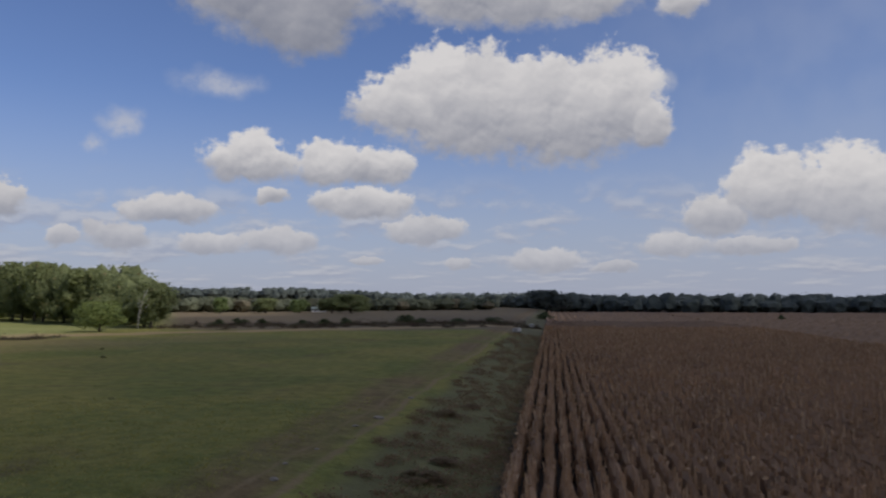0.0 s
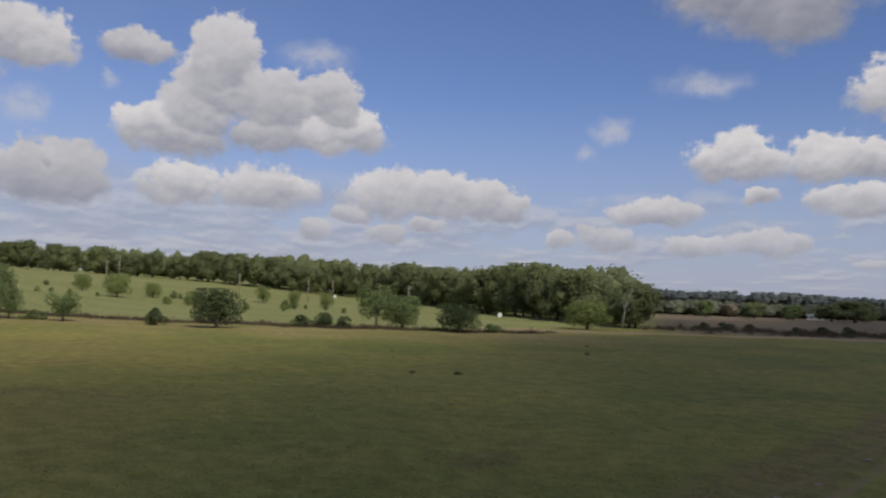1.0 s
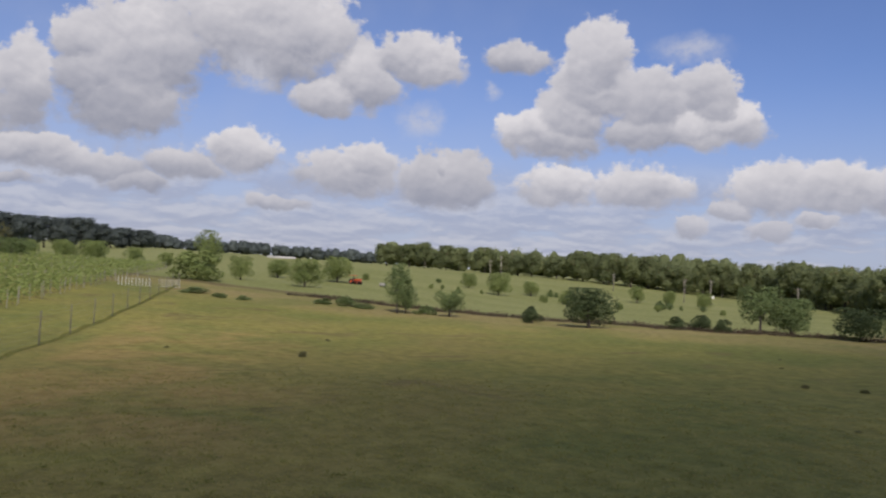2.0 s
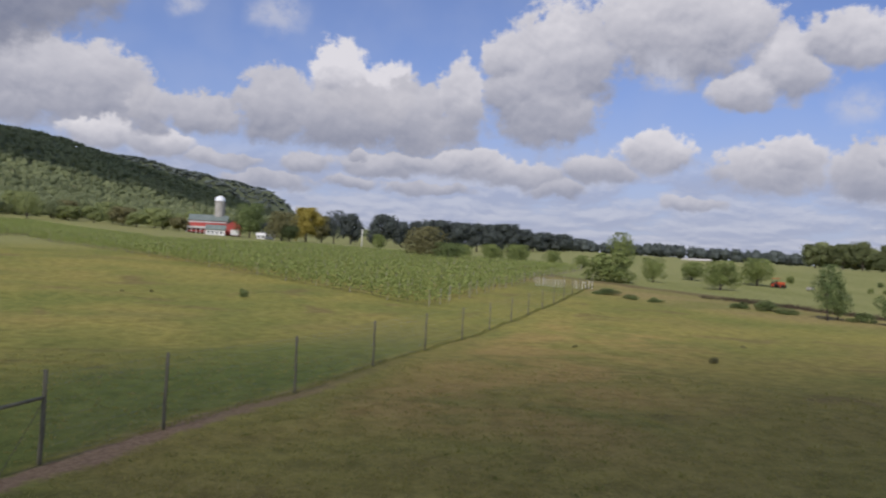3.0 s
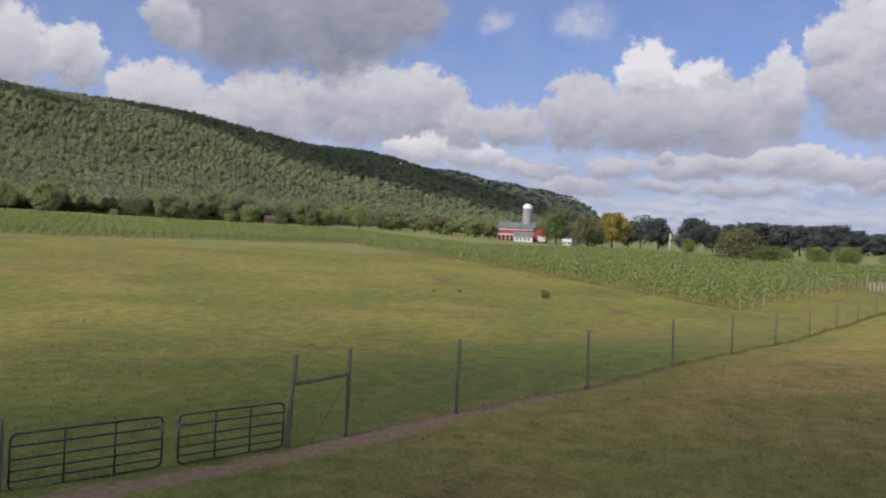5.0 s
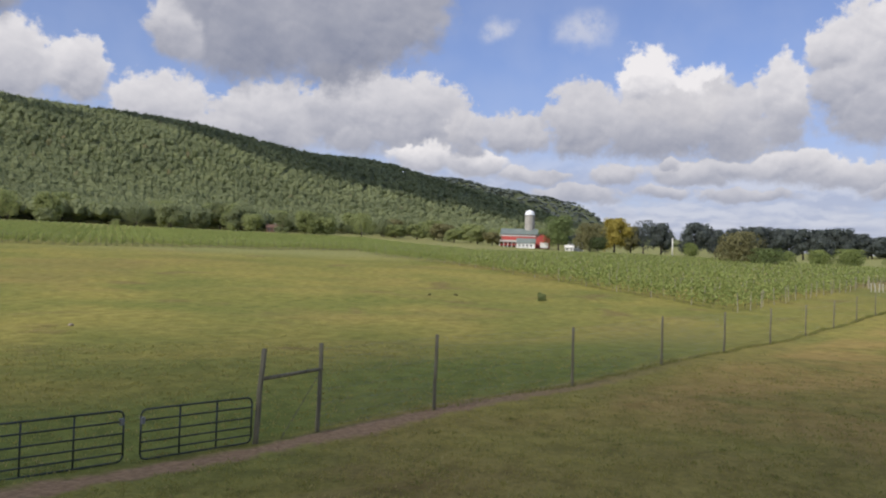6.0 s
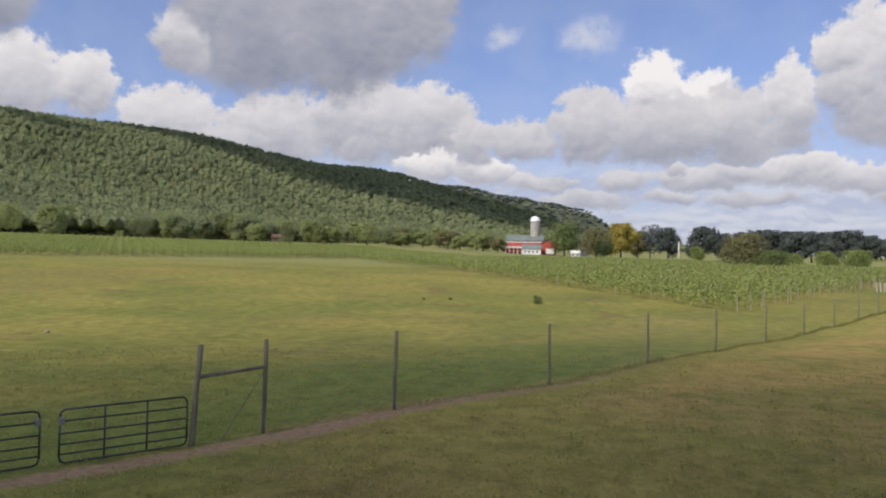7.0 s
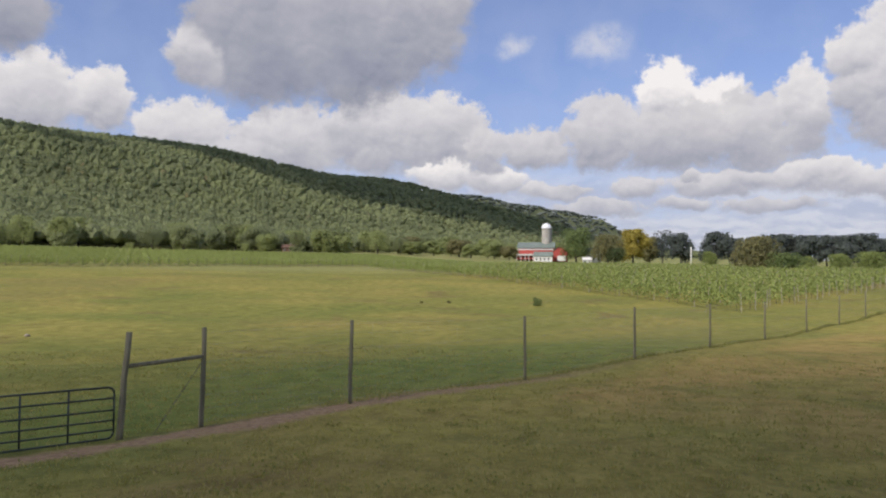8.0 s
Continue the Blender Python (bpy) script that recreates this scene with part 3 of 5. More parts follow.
def piece(name, me, parent, m=None, label=""):
    """A part on a mesh that others share."""
    ob = new(name, me)
    ob.parent = parent
    if m is not None:
        ob.matrix_basis = m
    return tagged(ob, label) if label else ob


def tube(bm, a, b, r0, r1=None, sides=8, caps=True):
    """A tapered round bar from a to b."""
    a, b = Vector(a), Vector(b)
    r1 = r0 if r1 is None else r1
    q = (b - a).to_track_quat("Z", "Y")
    rings = []
    for c, r in ((a, r0), (b, r1)):
        rings.append([bm.verts.new(c + q @ Vector((math.cos(t) * r, math.sin(t) * r, 0))) for t in (2 * math.pi * i / sides for i in range(sides))])
    for i in range(sides):
        bm.faces.new((rings[0][i], rings[0][(i + 1) % sides], rings[1][(i + 1) % sides], rings[1][i]))
    if caps:
        bm.faces.new(rings[0][::-1])
        bm.faces.new(rings[1])


def bent_tube(bm, points, radii, sides=7):
    rings = []
    pts = [Vector(p) for p in points]
    for i, p in enumerate(pts):
        d = pts[min(i + 1, len(pts) - 1)] - pts[max(i - 1, 0)]
        q = Vector((0, 0, 1)).rotation_difference(d)
        rings.append([bm.verts.new(p + q @ Vector((math.cos(t) * radii[i], math.sin(t) * radii[i], 0))) for t in (2 * math.pi * s / sides for s in range(sides))])
    for r0, r1 in zip(rings, rings[1:]):
        for s in range(sides):
            bm.faces.new((r0[s], r0[(s + 1) % sides], r1[(s + 1) % sides], r1[s]))
    bm.faces.new(rings[0][::-1])
    bm.faces.new(rings[-1])


def box(bm, x0, x1, y0, y1, z0, z1, bevel=0.0):
    r = bmesh.ops.create_cube(bm, size=1.0, matrix=Matrix.LocRotScale(((x0 + x1) / 2, (y0 + y1) / 2, (z0 + z1) / 2), None, (x1 - x0, y1 - y0, z1 - z0)))
    if bevel:
        es = {e for v in r["verts"] for e in v.link_edges}
        bmesh.ops.bevel(bm, geom=list(es), offset=bevel, segments=1, affect="EDGES")


def leaf_quads(rng, centres, size, droop=0.25, out=None):
    """A small folded leaf spray at each centre, turned outwards where out is given."""
    n = len(centres)
    a = rng.normal(size=(n, 3))
    a /= np.linalg.norm(a, axis=1)[:, None]
    if out is not None:
        a = a * 0.75 + out / np.maximum(np.linalg.norm(out, axis=1), 1e-6)[:, None]
        a /= np.linalg.norm(a, axis=1)[:, None]
    u = rng.normal(size=(n, 3))
    u -= (u * a).sum(1)[:, None] * a
    u /= np.linalg.norm(u, axis=1)[:, None]
    w = np.cross(a, u)
    s = (size * rng.uniform(0.6, 1.35, n))[:, None]
    c = np.asarray(centres)
    v = np.stack([c - u * s * 0.5, c + w * s * 0.34 + a * s * 0.15, c + u * s * 0.5 - [0, 0, droop * size * 0.5], c - w * s * 0.34 + a * s * 0.15], 1)
    base = np.arange(n)[:, None] * 4
    return v.reshape(-1, 3), np.concatenate([base + [0, 1, 2], base + [0, 2, 3]], 1).reshape(-1, 3)


def crown_points(rng, lobes, n):
    """Points in a crown made of ragged lobes (x, y, z, rx, rz), densest near the skin."""
    lobes = np.asarray(lobes)
    weight = lobes[:, 3] ** 2
    pick = rng.choice(len(lobes), n, p=weight / weight.sum())
    d = rng.normal(size=(n, 3))
    d /= np.linalg.norm(d, axis=1)[:, None]
    r = rng.uniform(0.25, 1.0, n) ** 0.45 * (1 + 0.16 * np.sin(d[:, 0] * 7 + pick) * np.sin(d[:, 2] * 6 + d[:, 1] * 5))
    l = lobes[pick]
    return l[:, :3] + d * r[:, None] * np.stack([l[:, 3], l[:, 3], l[:, 4]], 1)


TREE_MESHES = {}


def tree_meshes(form, mat, seed):
    """Trunk and crown of a tree one metre high and about one metre wide."""
    key = (form, mat.name, seed)
    if key in TREE_MESHES:
        return TREE_MESHES[key]
    rng = np.random.default_rng(seed + 100 * len(form))
    low = {"round": 0.16, "tall": 0.22, "bush": 0.0, "spread": 0.26, "wood": 0.17}[form]
    leaves = {"round": 4200, "tall": 2700, "bush": 1900, "spread": 2500, "wood": 3600}[form]
    size = {"round": 0.052, "tall": 0.050, "bush": 0.078, "spread": 0.056, "wood": 0.062}[form]
    lobes = []
    count = {"round": 11, "tall": 9, "bush": 6, "spread": 8, "wood": 13}[form]
    for i in range(count):
        t = (i + 0.5) / count
        z = low + (1 - low) * (0.16 + 0.70 * t)
        wide = math.sin(math.pi * (0.24 + 0.56 * t)) ** 0.6
        ang = i * 2.4 + rng.uniform(-0.4, 0.4)
        off = 0.30 * wide * rng.uniform(0.35, 1.0)
        r = 0.23 * wide * rng.uniform(0.75, 1.15)
        if form == "spread":
            z = low + (1 - low) * (0.35 + 0.4 * t)
            off, r = 0.34 * rng.uniform(0.3, 1.0), 0.2 * rng.uniform(0.8, 1.1)
        if form == "bush":
            z = 0.22 + 0.45 * t * rng.uniform(0.6, 1.2)
            off, r = 0.32 * rng.uniform(0.2, 1.0), 0.26 * rng.uniform(0.7, 1.1)
        if form == "wood":
            z = low + (1 - low) * (0.22 + 0.60 * min(1.0, t * 1.25))
            off, r = 0.33 * rng.uniform(0.45, 1.0) * (1.0 if t < 0.75 else 0.72), 0.21 * rng.uniform(0.8, 1.15)
        lobes.append((off * math.cos(ang), off * math.sin(ang), z, r, r * (0.85 if form != "tall" else 1.1)))
    pts = crown_points(rng, lobes, leaves)
    lo, hi = np.percentile(pts, 2, axis=0), np.percentile(pts, 98, axis=0)
    pts[:, :2] = (pts[:, :2] - (lo + hi)[:2] / 2) / (hi - lo)[:2] * 0.94
    pts[:, 2] = low + (pts[:, 2] - lo[2]) / (hi[2] - lo[2]) * (0.97 - low)
    pts[:, 2] = np.maximum(pts[:, 2], 0.02)
    if form == "bush":
        pts[:, :2] *= (1.08 - 0.62 * pts[:, 2:3] ** 2) * (0.86 + 0.5 * np.minimum(pts[:, 2:3], 0.28))
    pts[:, :2] = np.clip(pts[:, :2], -0.58, 0.58)
    pts[:, 2] = np.minimum(pts[:, 2], 0.985)
    v, f = leaf_quads(rng, pts, size, out=pts - [0, 0, low + (1 - low) * 0.36])
    bm = bmesh.new()
    bmesh.ops.create_icosphere(bm, subdivisions=2, radius=1.0)
    ball = np.array([w.co[:] for w in bm.verts])
    ball_f = np.array([[w.index for w in q.verts] for q in bm.faces])
    bm.free()
    span = (hi - lo)
    hearts, heart_f = [], []
    for lb in lobes if form == "wood" else ():
        c = np.array([(lb[0] - (lo + hi)[0] / 2) / span[0] * 0.94, (lb[1] - (lo + hi)[1] / 2) / span[1] * 0.94, low + (lb[2] - lo[2]) / span[2] * (0.97 - low)])
        r = 0.60 * np.array([lb[3] / span[0] * 0.94, lb[3] / span[1] * 0.94, lb[4] / span[2] * (0.97 - low)])
        heart_f.append(ball_f + len(v) + len(hearts) * len(ball))
        hearts.append(c + ball * r * (1 + 0.13 * rng.standard_normal((len(ball), 1))))
    v, f = np.vstack([v] + hearts), np.vstack([f] + heart_f)
    v[:, 2] = np.maximum(v[:, 2], 0.0)
    crown = bpy.data.meshes.new("crown")
    crown.from_pydata(v.tolist(), [], f.tolist())
    crown.materials.append(mat)
    bm = bmesh.new()
    top = low + (1 - low) * 0.62
    lean = rng.uniform(-0.03, 0.03)
    r0 = 0.03 if form != "bush" else 0.014
    bent_tube(bm, [(0, 0, -0.03), (lean, 0, low * 0.7 + 0.05), (lean * 1.5, lean, (low + top) / 2), (0, lean, top)], [r0 * 1.35, r0, r0 * 0.65, r0 * 0.2])
    for lb in lobes[::2]:
        s = Vector((lean, 0, max(low * 0.9, lb[2] - 0.25) * 0.85 + 0.02))
        e = Vector(lb[:3])
        bent_tube(bm, [s, s.lerp(e, 0.5) + Vector((0, 0, -0.02)), e], [r0 * 0.5, r0 * 0.33, r0 * 0.1], 5)
    trunk = bpy.data.meshes.new("trunk")
    bm.to_mesh(trunk)
    bm.free()
    trunk.materials.append(BARK)
    trunk.shade_smooth()
    TREE_MESHES[key] = (trunk, crown)
    return TREE_MESHES[key]


TREE_COUNT = [0]


def tree(x, y, height, width, form, mat, label, name="tree", group="", category=""):
    TREE_COUNT[0] += 1
    seed = TREE_COUNT[0] % 4
    trunk, crown = tree_meshes(form, mat, seed)
    e = holder(name, x, y, h_at(x, y) - 0.05, (TREE_COUNT[0] * 77) % 360)
    m = Matrix.Diagonal((width, width, height, 1))
    piece("trunk", trunk, e, m)
    piece("crown", crown, e, m)
    return tagged(e, label, category or ("bush" if form == "bush" else "tree"), group)


# ---- deer fence with a braced end and two farm gates ----
def rough_post(h, r, seed):
    rng = random.Random(seed)
    bm = bmesh.new()
    pts, rad = [], []
    for i in range(6):
        t = i / 5
        pts.append((rng.uniform(-0.012, 0.012), rng.uniform(-0.012, 0.012), -0.25 + (h + 0.25) * t))
        rad.append(r * (1.08 - 0.18 * t) * rng.uniform(0.95, 1.05))
    bent_tube(bm, pts, rad, 9)
    return bm


def fence_spot(run):
    p = FENCE_AT + FENCE_DIR * run
    return p.x, p.y


def build_fence():
    e = holder("deer_fence", *fence_spot(0), 0.0)
    e.matrix_basis = Matrix()
    tagged(e, "tall wire deer fence on weathered round wooden posts", "fence")
    shapes = []
    for s in range(3):
        bm = rough_post(POST_H, 0.060, s)
        me = bpy.data.meshes.new("post")
        bm.to_mesh(me)
        bm.free()
        me.materials.append(POST_WOOD)
        me.shade_smooth()
        shapes.append(me)
    rng = random.Random(4)
    runs = [i * POST_GAP for i in range(15)]
    for i, run in enumerate(runs):
        x, y = fence_spot(run)
        piece("post", shapes[i % 3], e, pose(x, y, h_at(x, y), rng.uniform(-0.8, 0.8), rng.uniform(-0.8, 0.8), i * 50))
    # braced end: two stout posts, a rail between them and a tension wire
    a, b = Vector(END_POST), Vector(BRACE_POST)
    za, zb = h_at(*a), h_at(*b)
    for p, z, tilt, s in ((a, za, 4.2, 11), (b, zb, 1.6, 12)):
        bm = rough_post(POST_H + 0.05, 0.076 if s == 11 else 0.066, s)
        ob = part("end_post", bm, POST_WOOD, e, "stout leaning end post", smooth=True)
        axis = Vector((-FENCE_SIDE.x, -FENCE_SIDE.y, 0))
        ob.matrix_basis = Matrix.Translation((p.x, p.y, z)) @ Matrix.Rotation(radians(tilt), 4, axis)
    bm = bmesh.new()
    lean = Vector((FENCE_DIR.x, FENCE_DIR.y, 0)) * 0.12
    tube(bm, Vector((a.x, a.y, za + 1.72)) + lean, Vector((b.x, b.y, zb + 1.80)) + lean * 0.4, 0.055, 0.05, 9)
    part("brace_rail", bm, POST_WOOD, e, smooth=True)
    bm = bmesh.new()
    tube(bm, (a.x + (b.x - a.x) * 0.4, a.y + (b.y - a.y) * 0.4, za + 0.02), (b.x + lean.x * 0.3, b.y + lean.y * 0.3, zb + 1.7), 0.009, sides=5)
    part("brace_wire", bm, BARK, e, "rusty tension wire")
    # line wires follow the ground from post to post
    spots = [Vector((b.x, b.y, zb))] + [Vector((*fence_spot(r), h_at(*fence_spot(r)))) for r in runs]
    for hgt in (0.15, 0.45, 0.8, 1.2, 1.65, 2.1, 2.4):
        bm = bmesh.new()
        bent_tube(bm, [p + Vector((0, 0, hgt)) for p in spots], [0.0028] * len(spots), 3)
        part("line_wire", bm, WIRE, e)
    # mesh verticals of the nearest bays, joined
    bm = bmesh.new()
    for p, q in zip(spots[:5], spots[1:5]):
        n = 60
        for i in range(1, n):
            s = p.lerp(q, i / n)
            tube(bm, s + Vector((0, 0, 0.1)), s + Vector((0, 0, 2.4)), 0.0016, sides=3, caps=False)
    tagged(part("wire_mesh", bm, WIRE, e), kind="stuff")


END_POST, BRACE_POST = (-24.80, -2.82), (-26.85, -2.02)


def build_gate(at, heading, length, hinge_gap):
    """A dark tube farm gate, 1.2 m high: a rounded frame, rails and uprights."""
    x, y = at
    e = new("farm_gate")
    e.matrix_basis = Matrix.Translation((x, y, h_at(x, y) + 0.06)) @ Matrix.Rotation(heading, 4, "Z")
    H, r, c = 1.2, 0.024, 0.14
    bm = bmesh.new()
    loop = [(0, 0, c), (0, 0, H - c), (0.04, 0, H - 0.04), (c, 0, H), (length - c, 0, H), (length - 0.04, 0, H - 0.04), (length, 0, H - c), (length, 0, c), (length - 0.04, 0, 0.04), (length - c, 0, 0), (c, 0, 0), (0.04, 0, 0.04)]
    for p, q in zip(loop, loop[1:] + loop[:1]):
        tube(bm, p, q, r, sides=8)
    part("frame", bm, GATE_PAINT, e, smooth=True)
    for z in (0.20, 0.42, 0.66, 0.94):
        bm = bmesh.new()
        tube(bm, (0, 0, z), (length, 0, z), r * 0.85)
        part("rail", bm, GATE_PAINT, e, smooth=True)
    for i in range(1, 3):
        bm = bmesh.new()
        tube(bm, (length * i / 3, -0.03, 0), (length * i / 3, -0.03, H), r * 0.95)
        part("upright", bm, GATE_PAINT, e, smooth=True)
    bm = bmesh.new()
    box(bm, hinge_gap - 0.05, hinge_gap + 0.05, -0.05, 0.05, 0.86, 1.02, 0.01)
    part("latch", bm, WIRE, e, "pale metal chain latch")
    return tagged(e, "dark tubular steel farm gate, closed, on bare earth", "gate", "gates in the fence")


build_fence()
gate_way = Vector((0.909, -0.416))
GATE_TURN = math.atan2(gate_way.y, gate_way.x)
g1 = Vector(END_POST) + gate_way * 0.14
build_gate((g1.x, g1.y), GATE_TURN, 3.12, 3.08)
g2 = g1 + gate_way * 3.55
build_gate((g2.x, g2.y), GATE_TURN, 3.45, 0.05)
bm = rough_post(1.5, 0.075, 31)
g3 = g2 + gate_way * 3.65
gatepost = part("gate_post", bm, POST_WOOD, None, smooth=True)
gatepost.matrix_basis = pose(g3.x, g3.y, h_at(*g3))
tagged(gatepost, "short weathered wooden post at the gate", "post")


# ---- vineyard: rows climb the slope on trellis posts, in two blocks ----
VINE_WAY = Vector((-0.760, -0.650))


def vine_row_mesh(start, way, length, seed):
    """Leaves of one row, about its start, over the ground that it follows."""
    rng = np.random.default_rng(seed)
    n = int(length * 33)
    u = rng.uniform(0, length, n)
    top = 1.72 + 0.20 * np.sin(u * 2.1 + seed) + 0.16 * np.sin(u * 5.3 + seed * 3) + 0.12 * np.sin(u * 0.43 + seed)
    z = 0.50 + (top - 0.50) * rng.uniform(0, 1, n) ** 0.8
    stray = rng.uniform(0, 1, n) < 0.05
    z = np.where(stray, top + rng.uniform(0, 0.35, n), z)
    w = (0.26 + 0.22 * np.sin(u * 1.3 + seed * 2) ** 2) * (1.0 if seed < 47 else 1.7)
    v_off = rng.normal(0, 1, n) * w * 0.6
    x, y = start.x + way.x * u - way.y * v_off, start.y + way.y * u + way.x * v_off
    lift = land(x, y) - h_at(start.x, start.y)
    pts = np.stack([x - start.x, y - start.y, lift + z], 1)
    out = np.stack([-way.y * v_off * 2.0, way.x * v_off * 2.0, z - 0.9], 1)
    v, f = leaf_quads(rng, pts, 0.33, out=out)
    # the stems under the leaves
    m = int(length / 1.6)
    us = (np.arange(m) + 0.5) * 1.6 + rng.normal(0, 0.1, m)
    sx, sy = start.x + way.x * us, start.y + way.y * us
    foot = np.stack([sx - start.x, sy - start.y, land(sx, sy) - h_at(start.x, start.y)], 1)
    side = np.array([way.x, way.y, 0]) * 0.035
    sv = np.stack([foot - side, foot + side, foot + side * 0.6 + [0, 0, 0.85], foot - side * 0.6 + [0, 0, 0.85]], 1).reshape(-1, 3)
    base = np.arange(m)[:, None] * 4 + len(v)
    sf = np.concatenate([base + [0, 1, 2], base + [0, 2, 3]], 1).reshape(-1, 3)
    me = bpy.data.meshes.new("foliage")
    me.from_pydata(np.vstack([v, sv]).tolist(), [], np.vstack([f, sf]).tolist())
    me.materials.append(LEAF_VINE)
    me.materials.append(BARK)
    me.polygons.foreach_set("material_index", np.concatenate([np.zeros(len(f), int), np.ones(len(sf), int)]).tolist())
    return me


def build_vineyard():
    rng = random.Random(9)
    posts = []
    for mat in (VINE_POST, POST_WOOD):
        bm = bmesh.new()
        tube(bm, (0, 0, -0.2), (0, 0, 2.0), 0.048, 0.042, 6)
        me = bpy.data.meshes.new("trellis_post")
        bm.to_mesh(me)
        bm.free()
        me.materials.append(mat)
        posts.append(me)
    blocks = []
    for i in range(46):
        start = VINE_CORNER + FENCE_DIR * (3.35 * i) + VINE_WAY * rng.uniform(-0.6, 0.6)
        blocks.append((start, 142.0 + rng.uniform(-1, 1), 0))
    for i in range(76):
        blocks.append((VINE_CORNER - FENCE_SIDE * 135.0 + FENCE_DIR * (138.0 - 2.5 * i) + VINE_WAY * rng.uniform(-0.6, 0.6), 128.0, 1))
    for i, (start, length, kind) in enumerate(blocks):
        e = new("vine_row")
        e.matrix_basis = Matrix.Translation((start.x, start.y, h_at(*start)))
        piece("foliage", vine_row_mesh(start, VINE_WAY, length, i + 1), e)
        n = int(length / 7.3)
        for j in range(n + 1):
            if kind and 3 < j < n:
                continue
            u = length * j / n
            p = start + VINE_WAY * u
            piece("trellis_post", posts[1 if kind and j == 0 else 0], e, pose(p.x - start.x, p.y - start.y, h_at(*p) - h_at(*start), rng.uniform(-3, 3), rng.uniform(-3, 3), 0))
        tagged(e, "green grapevine row in leaf on pale trellis posts", "vine row", "vineyard rows")


build_vineyard()


# ---- woods ----
def wood_stuff(name, spots, seed, mat, label, leaf=2.0, sprays=34, base=0.06, fine=2):
    """Many crowns joined: each a lumpy core with leaf sprays. spots: x, y, height, width."""
    rng = np.random.default_rng(seed)
    bm = bmesh.new()
    bmesh.ops.create_icosphere(bm, subdivisions=fine, radius=1.0)
    core = np.array([v.co[:] for v in bm.verts])
    cf = np.array([[v.index for v in f.verts] for f in bm.faces])
    bm.free()
    spots = np.asarray(spots)
    n, m = len(spots), len(core)
    ground_z = land(spots[:, 0], spots[:, 1])
    ph = rng.uniform(0, 6.28, (n, 3))
    bumps = 1 + 0.16 * np.sin(core[None, :, 0] * 4 + ph[:, :1]) * np.sin(core[None, :, 1] * 4 + ph[:, 1:2]) + 0.14 * np.sin(core[None, :, 2] * 5 + ph[:, 2:3]) + 0.10 * rng.standard_normal((n, m))
    c = core[None] * bumps[..., None] * np.stack([spots[:, 3] * 0.36, spots[:, 3] * 0.36, spots[:, 2] * (0.86 - base) / 2], 1)[:, None]
    c[..., 0] += spots[:, 0][:, None]
    c[..., 1] += spots[:, 1][:, None]
    c[..., 2] += (ground_z + spots[:, 2] * (0.86 + base) / 2)[:, None]
    faces = (cf[None] + (np.arange(n) * m)[:, None, None]).reshape(-1, 3)
    d = rng.normal(size=(n, sprays, 3))
    d /= np.linalg.norm(d, axis=2)[..., None]
    p = d * np.stack([spots[:, 3] * 0.5, spots[:, 3] * 0.5, spots[:, 2] * (1.0 - base) / 2], 1)[:, None] * rng.uniform(0.60, 0.90, (n, sprays, 1))
    p[..., 0] += spots[:, 0][:, None]
    p[..., 1] += spots[:, 1][:, None]
    p[..., 2] += (ground_z + spots[:, 2] * (1.0 + base) / 2)[:, None]
    lv, lf = leaf_quads(rng, p.reshape(-1, 3), leaf, out=(d + [0, 0, 0.25]).reshape(-1, 3))
    v = np.vstack([c.reshape(-1, 3), lv])
    ob = mesh_object(name, v, np.vstack([faces, lf + n * m]), mat)
    return tagged(ob, label, "woodland", kind="stuff")


def hillside_spots():
    """Crowns close together all over the slopes, wider ones farther off."""
    rng = np.random.default_rng(3)
    out = []
    for azd in np.arange(84.0, 150.0, 0.40):
        d = 290.0
        while d < 6150:
            a = radians(azd + rng.uniform(-0.3, 0.3))
            dd = d + rng.uniform(-0.4, 0.4) * 0.03 * d
            x, y = -8 - math.sin(a) * dd, 6 + math.cos(a) * dd
            q, al = -0.113 * x - 0.9936 * y, -0.9936 * x + 0.113 * y
            if q > 292 + 22 * math.sin(al * 0.013) and q < 1010 or 1030 < q < 1440 and al > 1900:
                w = min(max(7.6, 0.0094 * dd), 38) * rng.choice((0.75, 0.9, 1.0, 1.15)) * rng.uniform(0.9, 1.1)
                out.append((x, y, 9.0 + 1.6 * rng.standard_normal() * 0.8 + 0.16 * w, w))
            d += max(4.6, d * 0.0122)
    return out


HILL = hillside_spots()
# single trees along the forest's foot
foot_rng = random.Random(41)
for i in range(230):
    al = 170 + i * 4.2 + foot_rng.uniform(-3, 3)
    q = 286 + 22 * math.sin(al * 0.013) - foot_rng.uniform(-34, 36)
    fx, fy = -0.9936 * al - 0.113 * q, 0.113 * al - 0.9936 * q
    hh = foot_rng.choice((4.0, 6.5, 9.0, 11.0, 13.0)) * foot_rng.uniform(0.85, 1.2)
    tree(fx, fy, hh, hh * foot_rng.uniform(0.75, 1.15), foot_rng.choice(("wood", "wood", "tall")), foot_rng.choice((LEAF_FOOT, LEAF_FOOT, LEAF_FOOT, LEAF_HILL_HAZE, LEAF_HILL_HAZE, LEAF_WOOD)), "broadleaf tree at the foot of the hillside forest", group="hill foot trees")
wood_stuff("far_range_forest", [p for p in HILL if -0.113 * p[0] - 0.9936 * p[1] > 1020], 6, LEAF_RANGE_HAZE, "forest on the farther mountain, haze put into its grey-green leaves", 2.6, 30, 0.08, fine=1)
wood_stuff("hillside_forest", [p for p in HILL if -0.113 * p[0] - 0.9936 * p[1] < 1020], 5, LEAF_HILL_HAZE, "dense broadleaf forest covering the mountain slope", 1.3, 40, 0.24, fine=1)


